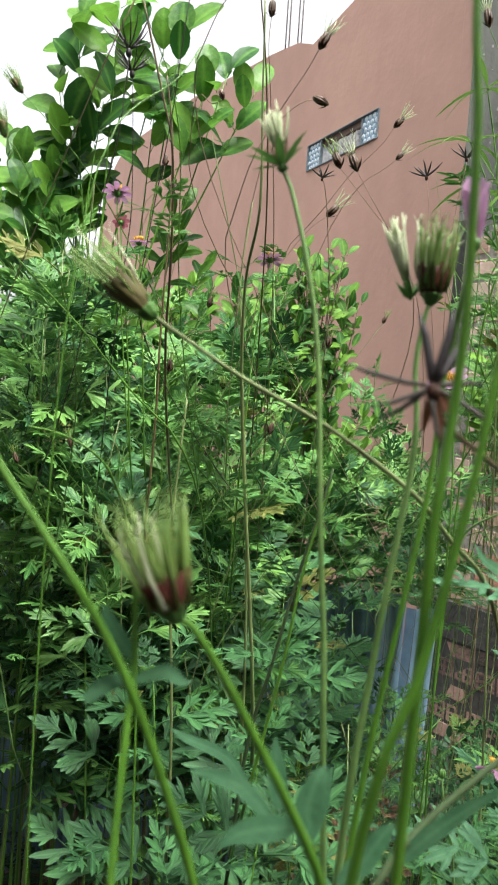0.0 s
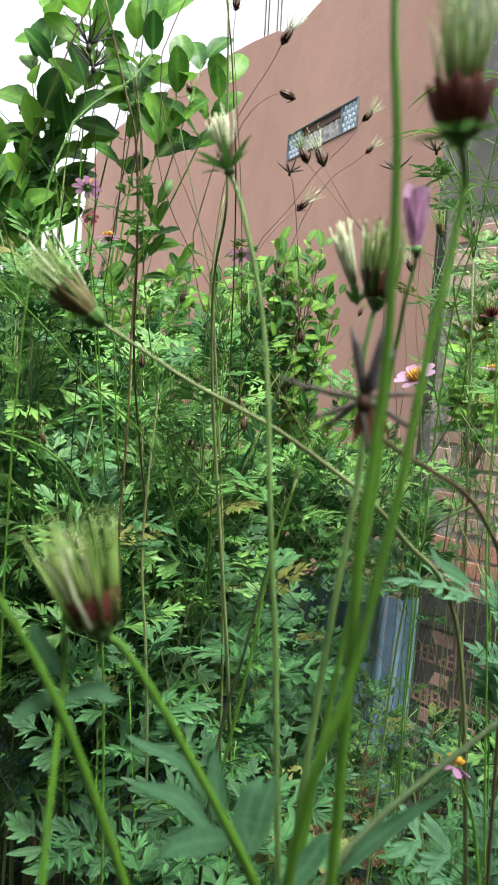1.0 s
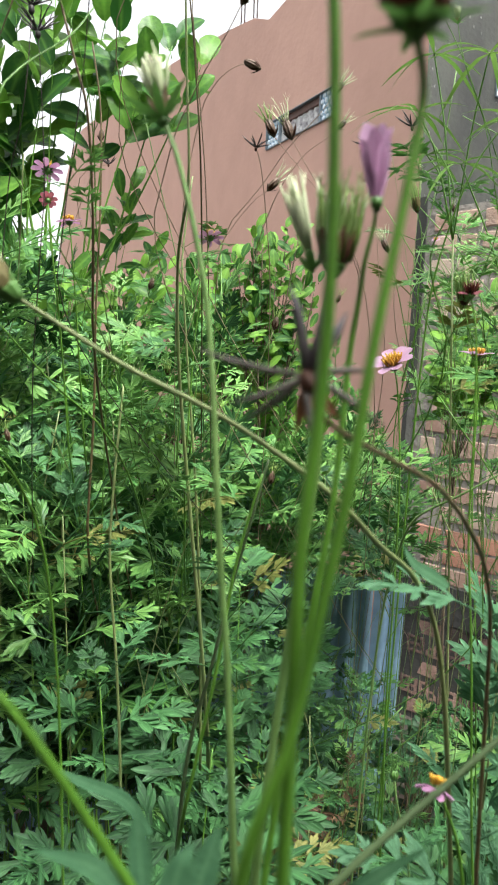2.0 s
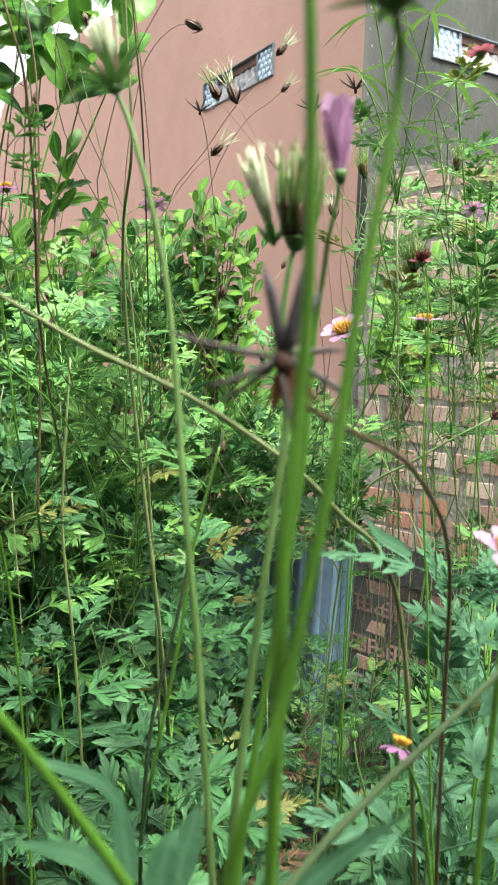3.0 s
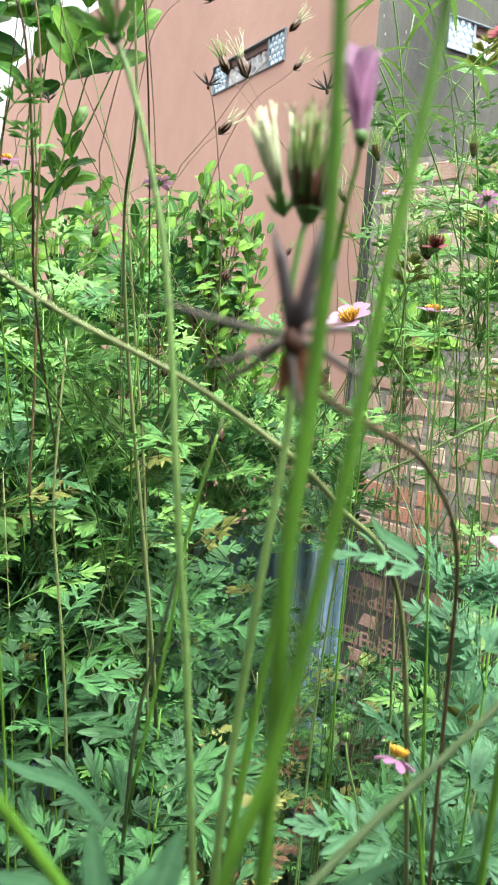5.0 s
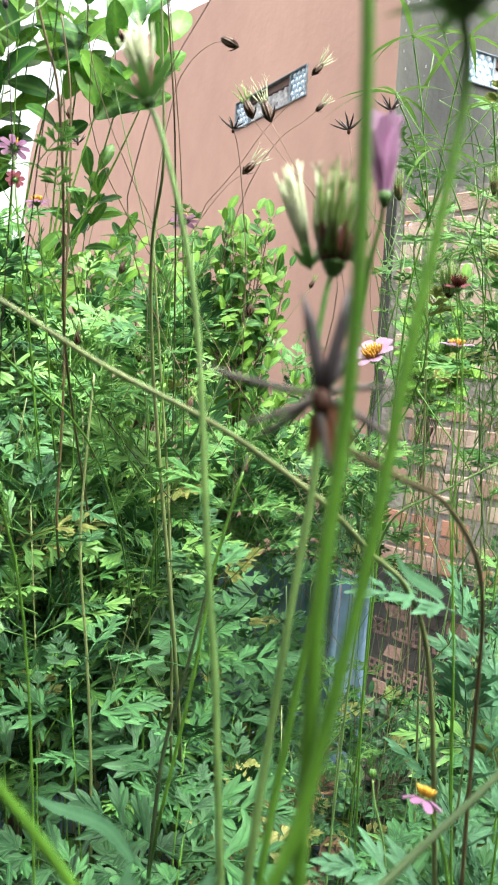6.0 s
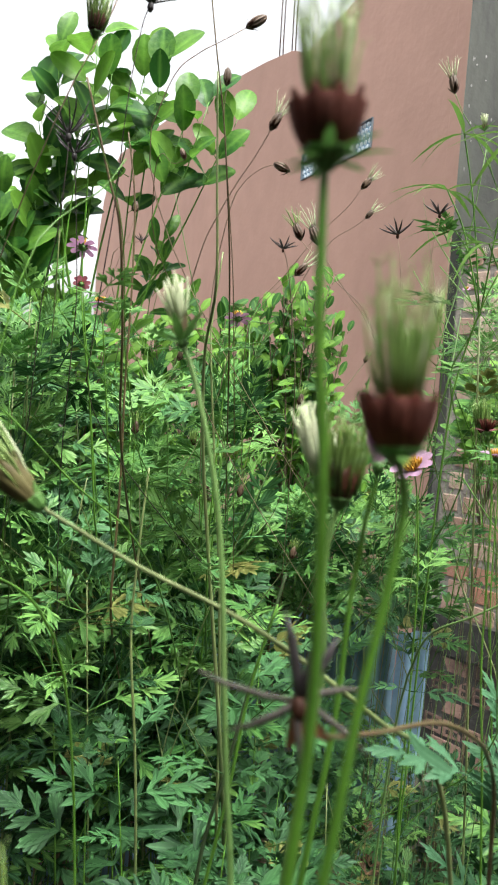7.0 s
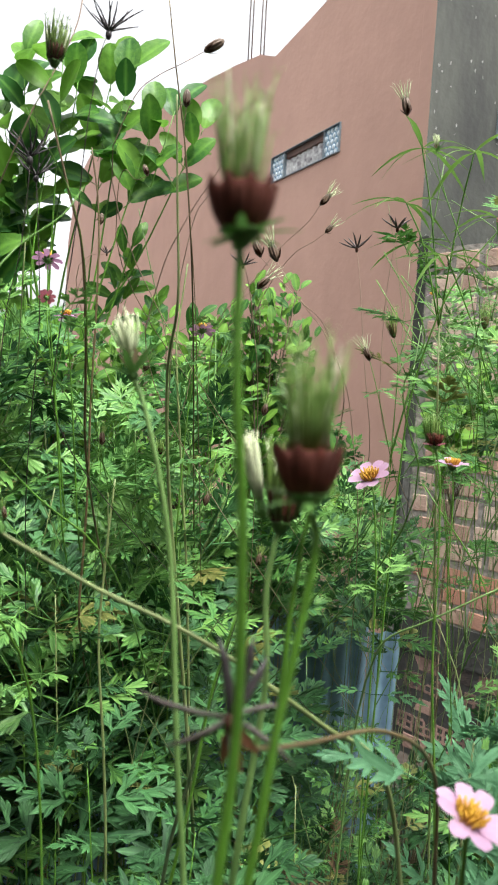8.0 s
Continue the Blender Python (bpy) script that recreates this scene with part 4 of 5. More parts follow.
stalk([(0.2437, 0.635, 1.762), (0.2425, 0.6334, 1.736), (0.2459, 0.6397, 1.681), (0.2541, 0.655, 1.614)], 0.28, 0.46, "stem_green", [("ripe_green", (0.2437, 0.635, 1.762), (0.0013, 0.066, 0.9978), 0.0095)])
stalk([(0.1744, 0.5111, 1.672), (0.1794, 0.5095, 1.651), (0.1901, 0.5166, 1.612), (0.2015, 0.5322, 1.551), (0.2177, 0.5558, 1.46)], 0.28, 0.46, "stem_green", [("ripe_dark", (0.1744, 0.5111, 1.672), (-0.131, 0.0698, 0.9889), 0.0105)])
stalk([(0.1674, 0.716, 1.735), (0.177, 0.7137, 1.704), (0.1947, 0.7297, 1.652)], 0.28, 0.46, "stem_green", [("pod_tuft", (0.1674, 0.716, 1.735), (-0.4066, 0.0738, 0.9106), 0.00867)])
stalk([(-0.1041, 0.5521, 1.849), (-0.1041, 0.5508, 1.83), (-0.1099, 0.5581, 1.785), (-0.1229, 0.5758, 1.743), (-0.1351, 0.6008, 1.66)], 0.28, 0.46, "stem_dark", [("star_dark", (-0.1041, 0.5521, 1.849), (-0.0338, 0.0671, 0.9972), 0.0255)])
stalk([(-0.1045, 0.5717, 1.842), (-0.1025, 0.5704, 1.823), (-0.1017, 0.5781, 1.789), (-0.1011, 0.5853, 1.746), (-0.1066, 0.6033, 1.713), (-0.1186, 0.6391, 1.641)], 0.28, 0.46, "stem_dark", [("star_dark", (-0.1045, 0.5717, 1.842), (-0.0601, 0.0679, 0.9959), 0.0225)])
stalk([(-0.0521, 0.5355, 1.928), (-0.0561, 0.5349, 1.916), (-0.0611, 0.5384, 1.891), (-0.0654, 0.5412, 1.856), (-0.0721, 0.5583, 1.807), (-0.0847, 0.5848, 1.747), (-0.0986, 0.6215, 1.688)], 0.28, 0.46, "stem_dark", [("star_dark", (-0.0521, 0.5355, 1.928), (0.0186, 0.0654, 0.9977), 0.0248)])
stalk([(-0.0765, 0.4936, 1.888), (-0.0795, 0.4929, 1.876), (-0.0878, 0.4974, 1.864), (-0.0856, 0.5015, 1.852), (-0.0747, 0.5198, 1.831), (-0.0685, 0.5286, 1.815), (-0.0627, 0.5461, 1.779), (-0.0623, 0.5719, 1.715)], 0.28, 0.46, "stem_green", [("ripe_dark", (-0.0765, 0.4936, 1.888), (0.0484, 0.0644, 0.9967), 0.0135)])
stalk([(-0.1387, 1.038, 1.905), (-0.1419, 1.037, 1.885), (-0.1576, 1.045, 1.845), (-0.171, 1.064, 1.817)], 0.28, 0.46, "stem_dry", [("pod", (-0.1387, 1.038, 1.905), (0.0694, 0.0636, 0.9956), 0.009775)])
stalk([(-0.1116, 0.9335, 1.851), (-0.1208, 0.9337, 1.849), (-0.1307, 0.934, 1.848), (-0.1473, 0.9539, 1.839)], 0.28, 0.46, "stem_dry", [("star_small", (-0.1116, 0.9335, 1.851), (-0.0601, 0.0679, 0.9959), 0.0108)])
stalk([(-0.0078, 0.6543, 1.926), (-0.0082, 0.6528, 1.903), (-0.0037, 0.6601, 1.865), (0.0062, 0.6843, 1.781), (0.0123, 0.7185, 1.694)], 0.28, 0.46, "stem_brown", [("pod", (-0.0078, 0.6543, 1.926), (0.0064, 0.0658, 0.9978), 0.009265)])
stalk([(0.0052, 0.6362, 1.963), (-0.0127, 0.6361, 1.952), (-0.0309, 0.6463, 1.946), (-0.0493, 0.6561, 1.933), (-0.0684, 0.6744, 1.897)], 0.28, 0.46, "stem_dry", [("pod", (0.0052, 0.6362, 1.963), (0.8383, 0.0082, 0.5451), 0.01139)])
stalk([(-0.0509, 0.7846, 1.904), (-0.0629, 0.7847, 1.9), (-0.0749, 0.796, 1.912), (-0.0821, 0.8053, 1.898), (-0.085, 0.8223, 1.85)], 0.28, 0.46, "stem_brown", [("pod", (-0.0509, 0.7846, 1.904), (-0.3725, 0.0736, 0.9251), 0.00765)])
stalk([(0.029, 0.5685, 1.866), (0.0205, 0.5776, 1.852), (0.0061, 0.5964, 1.834), (-0.0052, 0.6153, 1.818), (-0.017, 0.6339, 1.797), (-0.0332, 0.6706, 1.748)], 0.28, 0.46, "stem_dry", [("pod_tuft", (0.029, 0.5685, 1.866), (0.4334, 0.0629, 0.899), 0.009265)])
stalk([(-0.1644, 0.5139, 1.801), (-0.1485, 0.5128, 1.786), (-0.1336, 0.5318, 1.771), (-0.1143, 0.5601, 1.745), (-0.0915, 0.5875, 1.707)], 0.28, 0.46, "stem_green", [("ripe_green", (-0.1644, 0.5139, 1.801), (-0.5921, 0.0562, 0.8039), 0.0095)])
stalk([(-0.1386, 0.4094, 1.741), (-0.1321, 0.4089, 1.734), (-0.1251, 0.4179, 1.719), (-0.1195, 0.4364, 1.696), (-0.1098, 0.4627, 1.642)], 0.28, 0.46, "stem_green", [("ripe_green", (-0.1386, 0.4094, 1.741), (-0.3347, 0.0657, 0.94), 0.0085)])
stalk([(0.0442, 1.105, 1.647), (0.0581, 1.103, 1.624), (0.08, 1.119, 1.568)], 0.28, 0.46, "stem_brown", [("pod", (0.0442, 1.105, 1.647), (-0.075, 0.0696, 0.9948), 0.00867)])
stalk([(-0.037, 0.9521, 1.617), (-0.0315, 0.9502, 1.589), (-0.0248, 0.9667, 1.539), (-0.0178, 0.9915, 1.463)], 0.28, 0.46, "stem_green", [("ripe_dark", (-0.037, 0.9521, 1.617), (-0.1247, 0.0692, 0.9898), 0.0095)])
stalk([(-0.1136, 0.8216, 1.938), (-0.1036, 0.8227, 1.873), (-0.1011, 0.8218, 1.785), (-0.1036, 0.8296, 1.678), (-0.1039, 0.8377, 1.576), (-0.1081, 0.8442, 1.458)], 0.8, 1.4, "stem_brown", [])
stalk([(-0.0179, 0.9614, 1.85), (-0.0249, 0.9521, 1.766), (-0.0229, 0.9464, 1.721), (-0.0113, 0.9513, 1.605), (0.0022, 0.9544, 1.477), (0.0142, 0.9627, 1.306), (0.021, 0.9912, 1.128)], 1, 1.9, "stem_brown_green", [])
stalk([(-0.0638, 0.7553, 1.608), (-0.0676, 0.7465, 1.531), (-0.0701, 0.7467, 1.447), (-0.0613, 0.7531, 1.34), (-0.0562, 0.7694, 1.229), (-0.0555, 0.7954, 1.108)], 1, 1.7, "stem_brown_green", [])
stalk([(0.06, 0.532, 1.569), (0.0511, 0.5287, 1.532), (0.0406, 0.5345, 1.486), (0.0287, 0.5389, 1.425), (0.0191, 0.545, 1.382), (0.0134, 0.5506, 1.338), (0.0094, 0.5626, 1.266)], 0.9, 1.5, "stem_dark_green", [])
stalk([(0.1411, 0.55, 1.802), (0.1712, 0.5397, 1.748), (0.1629, 0.556, 1.707), (0.1812, 0.5678, 1.655)], 0.4, 0.6, "stem_green", [])
stalk([(-0.0696, 0.5379, 1.955), (-0.0752, 0.5361, 1.925), (-0.098, 0.5336, 1.876)], 0.4, 0.5, "stem_dry", [])
stalk([(-0.0298, 0.6918, 2.027), (-0.0206, 0.6877, 1.97), (-0.0104, 0.7034, 1.91), (-0.0025, 0.7284, 1.837)], 0.5, 0.8, "stem_brown", [])
stalk([(-0.1018, 0.5854, 1.899), (-0.0837, 0.5905, 1.833), (-0.0752, 0.5979, 1.799), (-0.0739, 0.6237, 1.734), (-0.0778, 0.6591, 1.661)], 0.8, 1.1, "stem_brown", [])
stalk([(-0.0478, 0.4573, 1.809), (-0.0572, 0.4464, 1.79), (-0.0751, 0.4357, 1.772), (-0.0834, 0.425, 1.758)], 0.4, 0.5, "stem_green", [])
stalk([(-0.18, 0.5077, 1.713), (-0.1499, 0.5256, 1.681), (-0.1212, 0.5434, 1.651), (-0.0913, 0.5709, 1.613), (-0.063, 0.599, 1.584)], 0.5, 0.8, "stem_green", [])
stalk([(-0.1155, 0.399, 1.592), (-0.1031, 0.4089, 1.589), (-0.0897, 0.4184, 1.582), (-0.0782, 0.4275, 1.57), (-0.0702, 0.4458, 1.545)], 0.5, 0.8, "stem_green", [])
stalk([(0.052, 0.4576, 1.569), (0.0398, 0.4638, 1.515), (0.0313, 0.4692, 1.449), (0.0166, 0.483, 1.359)], 0.7, 1.2, "stem_green", [])
stalk([(-0.0628, 0.8202, 1.88), (-0.0489, 0.8165, 1.828), (-0.0264, 0.8307, 1.745), (-0.0011, 0.8542, 1.651)], 0.4, 0.6, "stem_pale", [])
stalk([(-0.0132, 0.6227, 1.924), (-0.0094, 0.6374, 1.847), (-0.0057, 0.6521, 1.77), (-0.0137, 0.6882, 1.714), (-0.011, 0.722, 1.624), (0.0015, 0.7536, 1.502), (0.0181, 0.7835, 1.356), (0.0286, 0.8255, 1.24)], 0.7, 2.2, "stem_brown_green", [])


# divided leaves in pairs up the curved brown stalk
for k, p in enumerate([(0.1424, 0.344, 1.527), (0.1491, 0.3584, 1.485), (0.1534, 0.3685, 1.447), (0.1578, 0.3782, 1.406), (0.1603, 0.3839, 1.372)]):
    for turn, little in ((-0.3, 1.0), (2.9, 0.9)):
        if turn > 0 and k in (1, 2, 3):
            continue
        a = turn + 0.5 * (k % 2)
        put_leaf(curved, Vector(p) - curved.location, (math.cos(a), 0.5 * math.sin(a), 0.45), (0.42 + 0.03 * k) * little, NEAR_LEAVES, math.copysign(R.uniform(5, 30), math.cos(a)))


def cosmos_plant(x, y, top, bare=0.25, lean=(0, 0), fine=0.3, big=1.0, twigs=1, old=0.012, thick=0.0030, rise=0.0, pool=None, stem="", sway=0.06):
    """A leafy cosmos plant: a jointed stem with opposite divided leaves and thin flower twigs."""
    thing = new("cosmos_plant")
    thing.location = (x, y, -0.03)
    r = R
    bend = Vector((lean[0] + r.uniform(-sway, sway), lean[1] + r.uniform(-sway, sway), 0))
    line = [Vector((bend.x * t * t + 0.012 * math.sin(5 * t + x * 9), bend.y * t * t, (top + 0.03) * t)) for t in [i / 14 for i in range(15)]]
    s = Shape()
    s.tube(line, [thick * (1 - 0.73 * i / 14) for i in range(15)], 7)
    z, turn = bare * top, r.uniform(0, 3)
    while z < top:
        t = z / top
        p = line[min(14, int(t * 14))].lerp(line[min(14, int(t * 14) + 1)], t * 14 % 1)
        joint = thick * (1.25 - 0.7 * t)
        s.lathe(p - Vector((0, 0, 0.004)), (0, 0, 1), ((0, joint * 0.6), (0.004, joint * 1.1), (0.008, joint * 0.6)), 7)
        size = big * (1.28 - 0.42 * t) * r.uniform(0.8, 1.15)
        for k in range(2):
            a = turn + math.pi * k + r.uniform(-0.3, 0.3)
            el = r.uniform(0.1, 0.75) + rise
            way = (math.cos(a) * math.cos(el), math.sin(a) * math.cos(el), math.sin(el))
            # low leaves take the darker colour with shade in it, high ones young green
            some = OLD_LEAVES if r.random() < old else pool or (FINE_LEAVES if r.random() < fine + 0.3 * (t > 0.8) else (LEAVES if z < 1.2 or y < 0.95 or r.random() < 0.4 else YOUNG_LEAVES))
            put_leaf(thing, p, way, size, some, r.uniform(-20, 20) + 24 * math.cos(a))
            if not pool and r.random() < 0.4:
                put_leaf(thing, p, (math.cos(a + 0.6), math.sin(a + 0.6), r.uniform(0.1, 1.0)), size * 1.15, SHOOTS[:5] if z < 1.25 else SHOOTS, r.uniform(-40, 40))
        turn += math.pi / 2 + r.uniform(-0.3, 0.3)
        z += r.uniform(0.055, 0.09)
    for k in range(3):
        a = turn + 2.1 * k
        put_leaf(thing, line[-1] - Vector((0, 0, 0.004)), (math.cos(a), math.sin(a), r.uniform(0.6, 1.6)), big * r.uniform(0.4, 0.55), pool or (LEAVES if y < 0.95 else YOUNG_LEAVES), r.uniform(-20, 20))
    part("stem", s, stem or r.choice(["stem_brown_green", "stem_green", "stem_green"]), thing, "jointed stem")
    for k in range(twigs):
        t = r.uniform(0.75, 1.0)
        p = line[int(t * 14)]
        up = [p, p + Vector((r.uniform(-0.04, 0.04), r.uniform(-0.04, 0.04), 0.1)), p + Vector((r.uniform(-0.1, 0.1), r.uniform(-0.1, 0.1), r.uniform(0.16, 0.3)))]
        q = Shape()
        q.tube(curve_points(up, 4), [0.0008] * 9, 5)
        twig = part("twig", q, r.choice(["stem_green", "stem_pale", "stem_brown_green"]), thing, "thin twig")
        for a in (0.3, 2.0):
            put_leaf(thing, up[1], (math.cos(a * 3 + x * 20), math.sin(a * 3 + x * 20), 0.5), 0.42, FINE_LEAVES)
    tagged(thing, "leafy green cosmos plant with finely divided leaves", "plant", "cosmos plants in the garden")
    return thing


def canopy(y):
    for (a, za), (b, zb) in zip(CANOPY, CANOPY[1:]):
        if a <= y <= b:
            return za + (zb - za) * (y - a) / (b - a)
    return CANOPY[-1][1]


CANOPY = [(0.0, 1.0), (0.5, 1.18), (0.75, 1.36), (1.1, 1.43), (1.5, 1.46), (1.9, 1.5), (2.4, 1.5)]
R = random.Random(11)
y = 0.55
while y < 2.3:
    x = -0.40 * y - 0.22
    edge = 0.05 * y - 0.01
    while x < edge:
        px, py = x + R.uniform(-0.05, 0.05), y + R.uniform(-0.05, 0.05)
        if (py < 1.2 and px / py < -0.15) or (py < 1.3 and px / py < -0.10) or (py < 1.7 and px / py < -0.2 and R.random() < 0.8):
            x += R.uniform(0.14, 0.22)
            continue
        side = max(0.0, px / py + 0.12)
        top = canopy(py) * R.uniform(0.88, 1.04) - side * (0.7 if py > 1 else 0.35)
        cosmos_plant(px, py, max(0.5, top), 0.74 if py > 1.35 else 0.5, twigs=int(py > 1 and R.random() < 0.4), fine=0.08 + 0.3 * (py > 1.2), big=1.12 if py < 0.95 else 1.08)
        x += R.uniform(0.14, 0.22)
    y += 0.17
# leafy tops over a bare, shaded foot at the garden's open side
for px, py, top in ((-0.17, 0.95, 1.50), (-0.12, 0.9, 1.47), (-0.22, 1.1, 1.50), (-0.16, 1.1, 1.44), (-0.09, 1.0, 1.43), (-0.28, 1.3, 1.50), (-0.20, 1.25, 1.46), (-0.27, 1.0, 1.48), (-0.33, 1.15, 1.5), (-0.36, 1.35, 1.55)):
    cosmos_plant(px, py, top, 0.84, fine=0.5, twigs=1, old=0.03, big=1.0, thick=0.0024)
# taller plants with fine leaves towards their tops
for i in range(26):
    py = R.uniform(0.95, 1.6)
    px = py * R.uniform(-0.36, 0.02)
    cosmos_plant(px, py, R.uniform(1.56, 1.80) - max(0.0, px / py + 0.12) * 0.8, 0.62, fine=0.75, twigs=1, old=0.05)
# thin light green stalks that lean across one another over the leaves
R = random.Random(31)
for i in range(16):
    d = R.uniform(0.75, 1.35)
    x0, slope = d * R.uniform(-0.36, 0.02), R.uniform(-0.9, 0.8)
    z1 = R.uniform(1.45, 1.72) + 0.06 * (d > 1.1)
    pts = [(x0 + slope * 0.4 * (1 - k / 4) ** 1.3, d + 0.02 * k, z1 - (z1 - 1.2) * k / 4) for k in range(5)]
    head = R.choice(["pod_tuft_green", "pod_tuft_green", "pod", "bud", ""])
    stalk(pts, 0.45, 0.8, R.choice(["stem_pale", "stem_green", "stem_pale", "stem_brown_green"]), [(head, pts[0], (slope * 0.5, 0, 1), 0.0095)] if head else [])
R = random.Random(12)
# plants before the brick wall
for px, py, top in ((0.20, 0.60, 1.04), (0.27, 0.66, 1.14), (0.32, 0.80, 1.18), (0.40, 0.95, 1.2), (0.50, 1.20, 1.08),
                    (0.62, 1.5, 0.88), (0.72, 1.9, 0.72), (0.9, 2.1, 0.8), (0.33, 0.55, 1.1),
                    (0.13, 1.2, 0.8), (1.05, 2.5, 1.0)):
    cosmos_plant(px, py, top, 0.4, fine=0.1, twigs=0, old=0.06, big=1.15 if py < 1 else 1.0)
# a tall plant with yellowing leaves before the brick wall
cosmos_plant(0.47, 1.04, 1.76, 0.88, fine=0.3, twigs=0, old=0.8, big=0.95, thick=0.0015)
# the nearest leafy plants, with broad blue-green lobes
for px, py, top in ((-0.10, 0.78, 1.25), (-0.012, 0.8, 1.31), (0.013, 0.72, 1.265), (-0.01, 0.62, 1.25), 
                    (0.058, 0.82, 1.215), (0.035, 0.58, 1.25), (0.237, 0.62, 1.22), (0.344, 0.75, 1.36)):
    cosmos_plant(px, py, top, 0.78, fine=0.0, twigs=0, old=0.0, big=0.86, thick=0.0024, pool=BROAD_LEAVES)
# upright plants with broad leaves that point up
for px, py, top in ((0.236, 0.6, 1.435), (0.285, 0.64, 1.42), (0.262, 0.56, 1.30), (0.20, 0.52, 1.20), (0.262, 0.58, 1.44)):
    cosmos_plant(px, py, top, 0.80, fine=0.0, twigs=0, old=0.02, big=0.66, thick=0.0028, rise=0.5, pool=NEAR_LEAVES, sway=0.01)
# low leafy plants before the foot of the metal sheets
for px, py, top in ((0.05, 0.85, 0.98), (0.12, 1.3, 1.25), (0.16, 1.4, 1.16), (0.09, 1.15, 1.19), (0.34, 1.18, 0.98), (0.11, 1.05, 1.17),
                    (0.10, 1.0, 1.35), (0.125, 1.3, 1.27), (0.145, 1.3, 1.19), (0.17, 1.35, 1.12)):
    cosmos_plant(px, py, top, 0.66, fine=0.05, twigs=0, old=0.03, big=0.9, thick=0.002, pool=BROAD_LEAVES)
for px, py, top in ((0.28, 2.15, 0.78), (0.36, 2.2, 0.76), (0.44, 2.15, 0.74), (0.40, 1.95, 0.62), (0.50, 2.0, 0.66), (0.32, 1.95, 0.66), (0.47, 2.2, 0.70), (0.24, 1.9, 0.7)):
    cosmos_plant(px, py, top, 0.35, fine=0.0, twigs=0, old=0.03, big=1.05, pool=LEAVES, sway=0.03)
# withering low plants with yellowed leaves
for px, py, top in ((0.115, 1.3, 1.04), (0.215, 1.3, 1.10), (0.19, 1.12, 1.17), (0.235, 1.1, 1.13), (0.16, 1.08, 1.08), (0.27, 1.2, 1.10), (0.15, 1.0, 0.98)):
    cosmos_plant(px, py, top, 0.82, (R.uniform(-0.05, 0.09), 0), fine=0.75, twigs=1, old=0.3, big=0.55, thick=0.0016, stem="stem_brown")
cosmos_plant(0.125, 0.92, 1.12, 0.86, fine=0.2, twigs=0, old=0.9, big=0.8, thick=0.0016, stem="stem_brown")
# dead brown plants in the gap before the sheets
for px, py, top in ((0.155, 0.95, 1.09), (0.19, 1.0, 1.06), (0.225, 1.05, 1.08), (0.13, 0.98, 1.04)):
    cosmos_plant(px, py, top, 0.8, (R.uniform(-0.04, 0.04), 0), twigs=1, old=0.35, big=0.6, thick=0.0018, pool=DRY_LEAVES, stem="stem_brown", sway=0.03)
# leafy tops over the metal sheets
for px, py, top in ((0.05, 1.3, 1.42), (0.10, 1.45, 1.42), (0.08, 1.6, 1.46), (0.14, 1.55, 1.38), (0.22, 1.7, 1.42), (0.27, 1.9, 1.46), (0.32, 2.1, 1.5), (0.20, 1.5, 1.32),
                    (0.36, 1.85, 1.34), (0.42, 2.15, 1.38), (0.17, 1.95, 1.5), (0.40, 2.0, 1.5), (0.46, 2.2, 1.42), (0.12, 2.1, 1.55), (0.34, 2.2, 1.6), (0.2, 1.7, 1.48), (0.28, 1.9, 1.44), (0.38, 2.1, 1.41), (0.38, 1.8, 1.43), (0.26, 1.6, 1.49), (0.24, 2.1, 1.39), (0.43, 2.2, 1.34), (0.21, 1.5, 1.43), (0.17, 1.9, 1.44), (0.45, 2.0, 1.39)):
    low = 1.74 - 0.32 * py
    top = max(top, low + 0.18)
    cosmos_plant(px, py, top, max(0.75, low / top), fine=0.35, twigs=1, old=0.03, big=1.0, thick=0.0015, stem=R.choice(["stem_brown_green", "stem_brown", "stem_green"]))
# tall plants with bare stems before the brick wall
for px, py, top in ((0.48, 1.30, 1.86), (0.58, 1.6, 1.92), (0.95, 2.3, 2.16), (0.80, 1.9, 2.06), (0.66, 1.95, 1.96), (0.84, 2.05, 2.12)):
    cosmos_plant(px, py, top, 0.84, (R.uniform(0.0, 0.2), 0), twigs=3, old=0.06, big=0.9, thick=0.0018, pool=FINE_LEAVES, stem="stem_brown_green")
# thin leafy tops high before the brick wall
for px, py, top in ((0.56, 1.25, 1.84), (0.50, 1.12, 1.78), (0.66, 1.45, 1.90), (0.74, 1.7, 1.96), (0.45, 1.02, 1.74),
                    (0.33, 1.2, 1.76), (0.37, 1.22, 1.83), (0.42, 1.6, 1.80), (0.48, 1.62, 1.86), (0.52, 2.0, 1.83), (0.59, 2.0, 1.92), (0.385, 1.2, 1.70), (0.62, 2.05, 1.80),
                    (0.27, 0.9, 1.78), (0.31, 0.92, 1.81), (0.345, 0.9, 1.83), (0.385, 0.95, 1.80), (0.38, 1.2, 1.86), (0.46, 1.2, 1.92), (0.5, 1.25, 1.86),
                    (0.25, 1.00, 1.90), (0.31, 1.10, 1.96), (0.36, 1.15, 1.88)):
    cosmos_plant(px, py, top, 0.915, (0.05, 0), twigs=3, old=0.08, big=0.8, thick=0.0012, pool=FINE_LEAVES, stem=R.choice(["stem_brown_green", "stem_pale", "stem_brown"]))
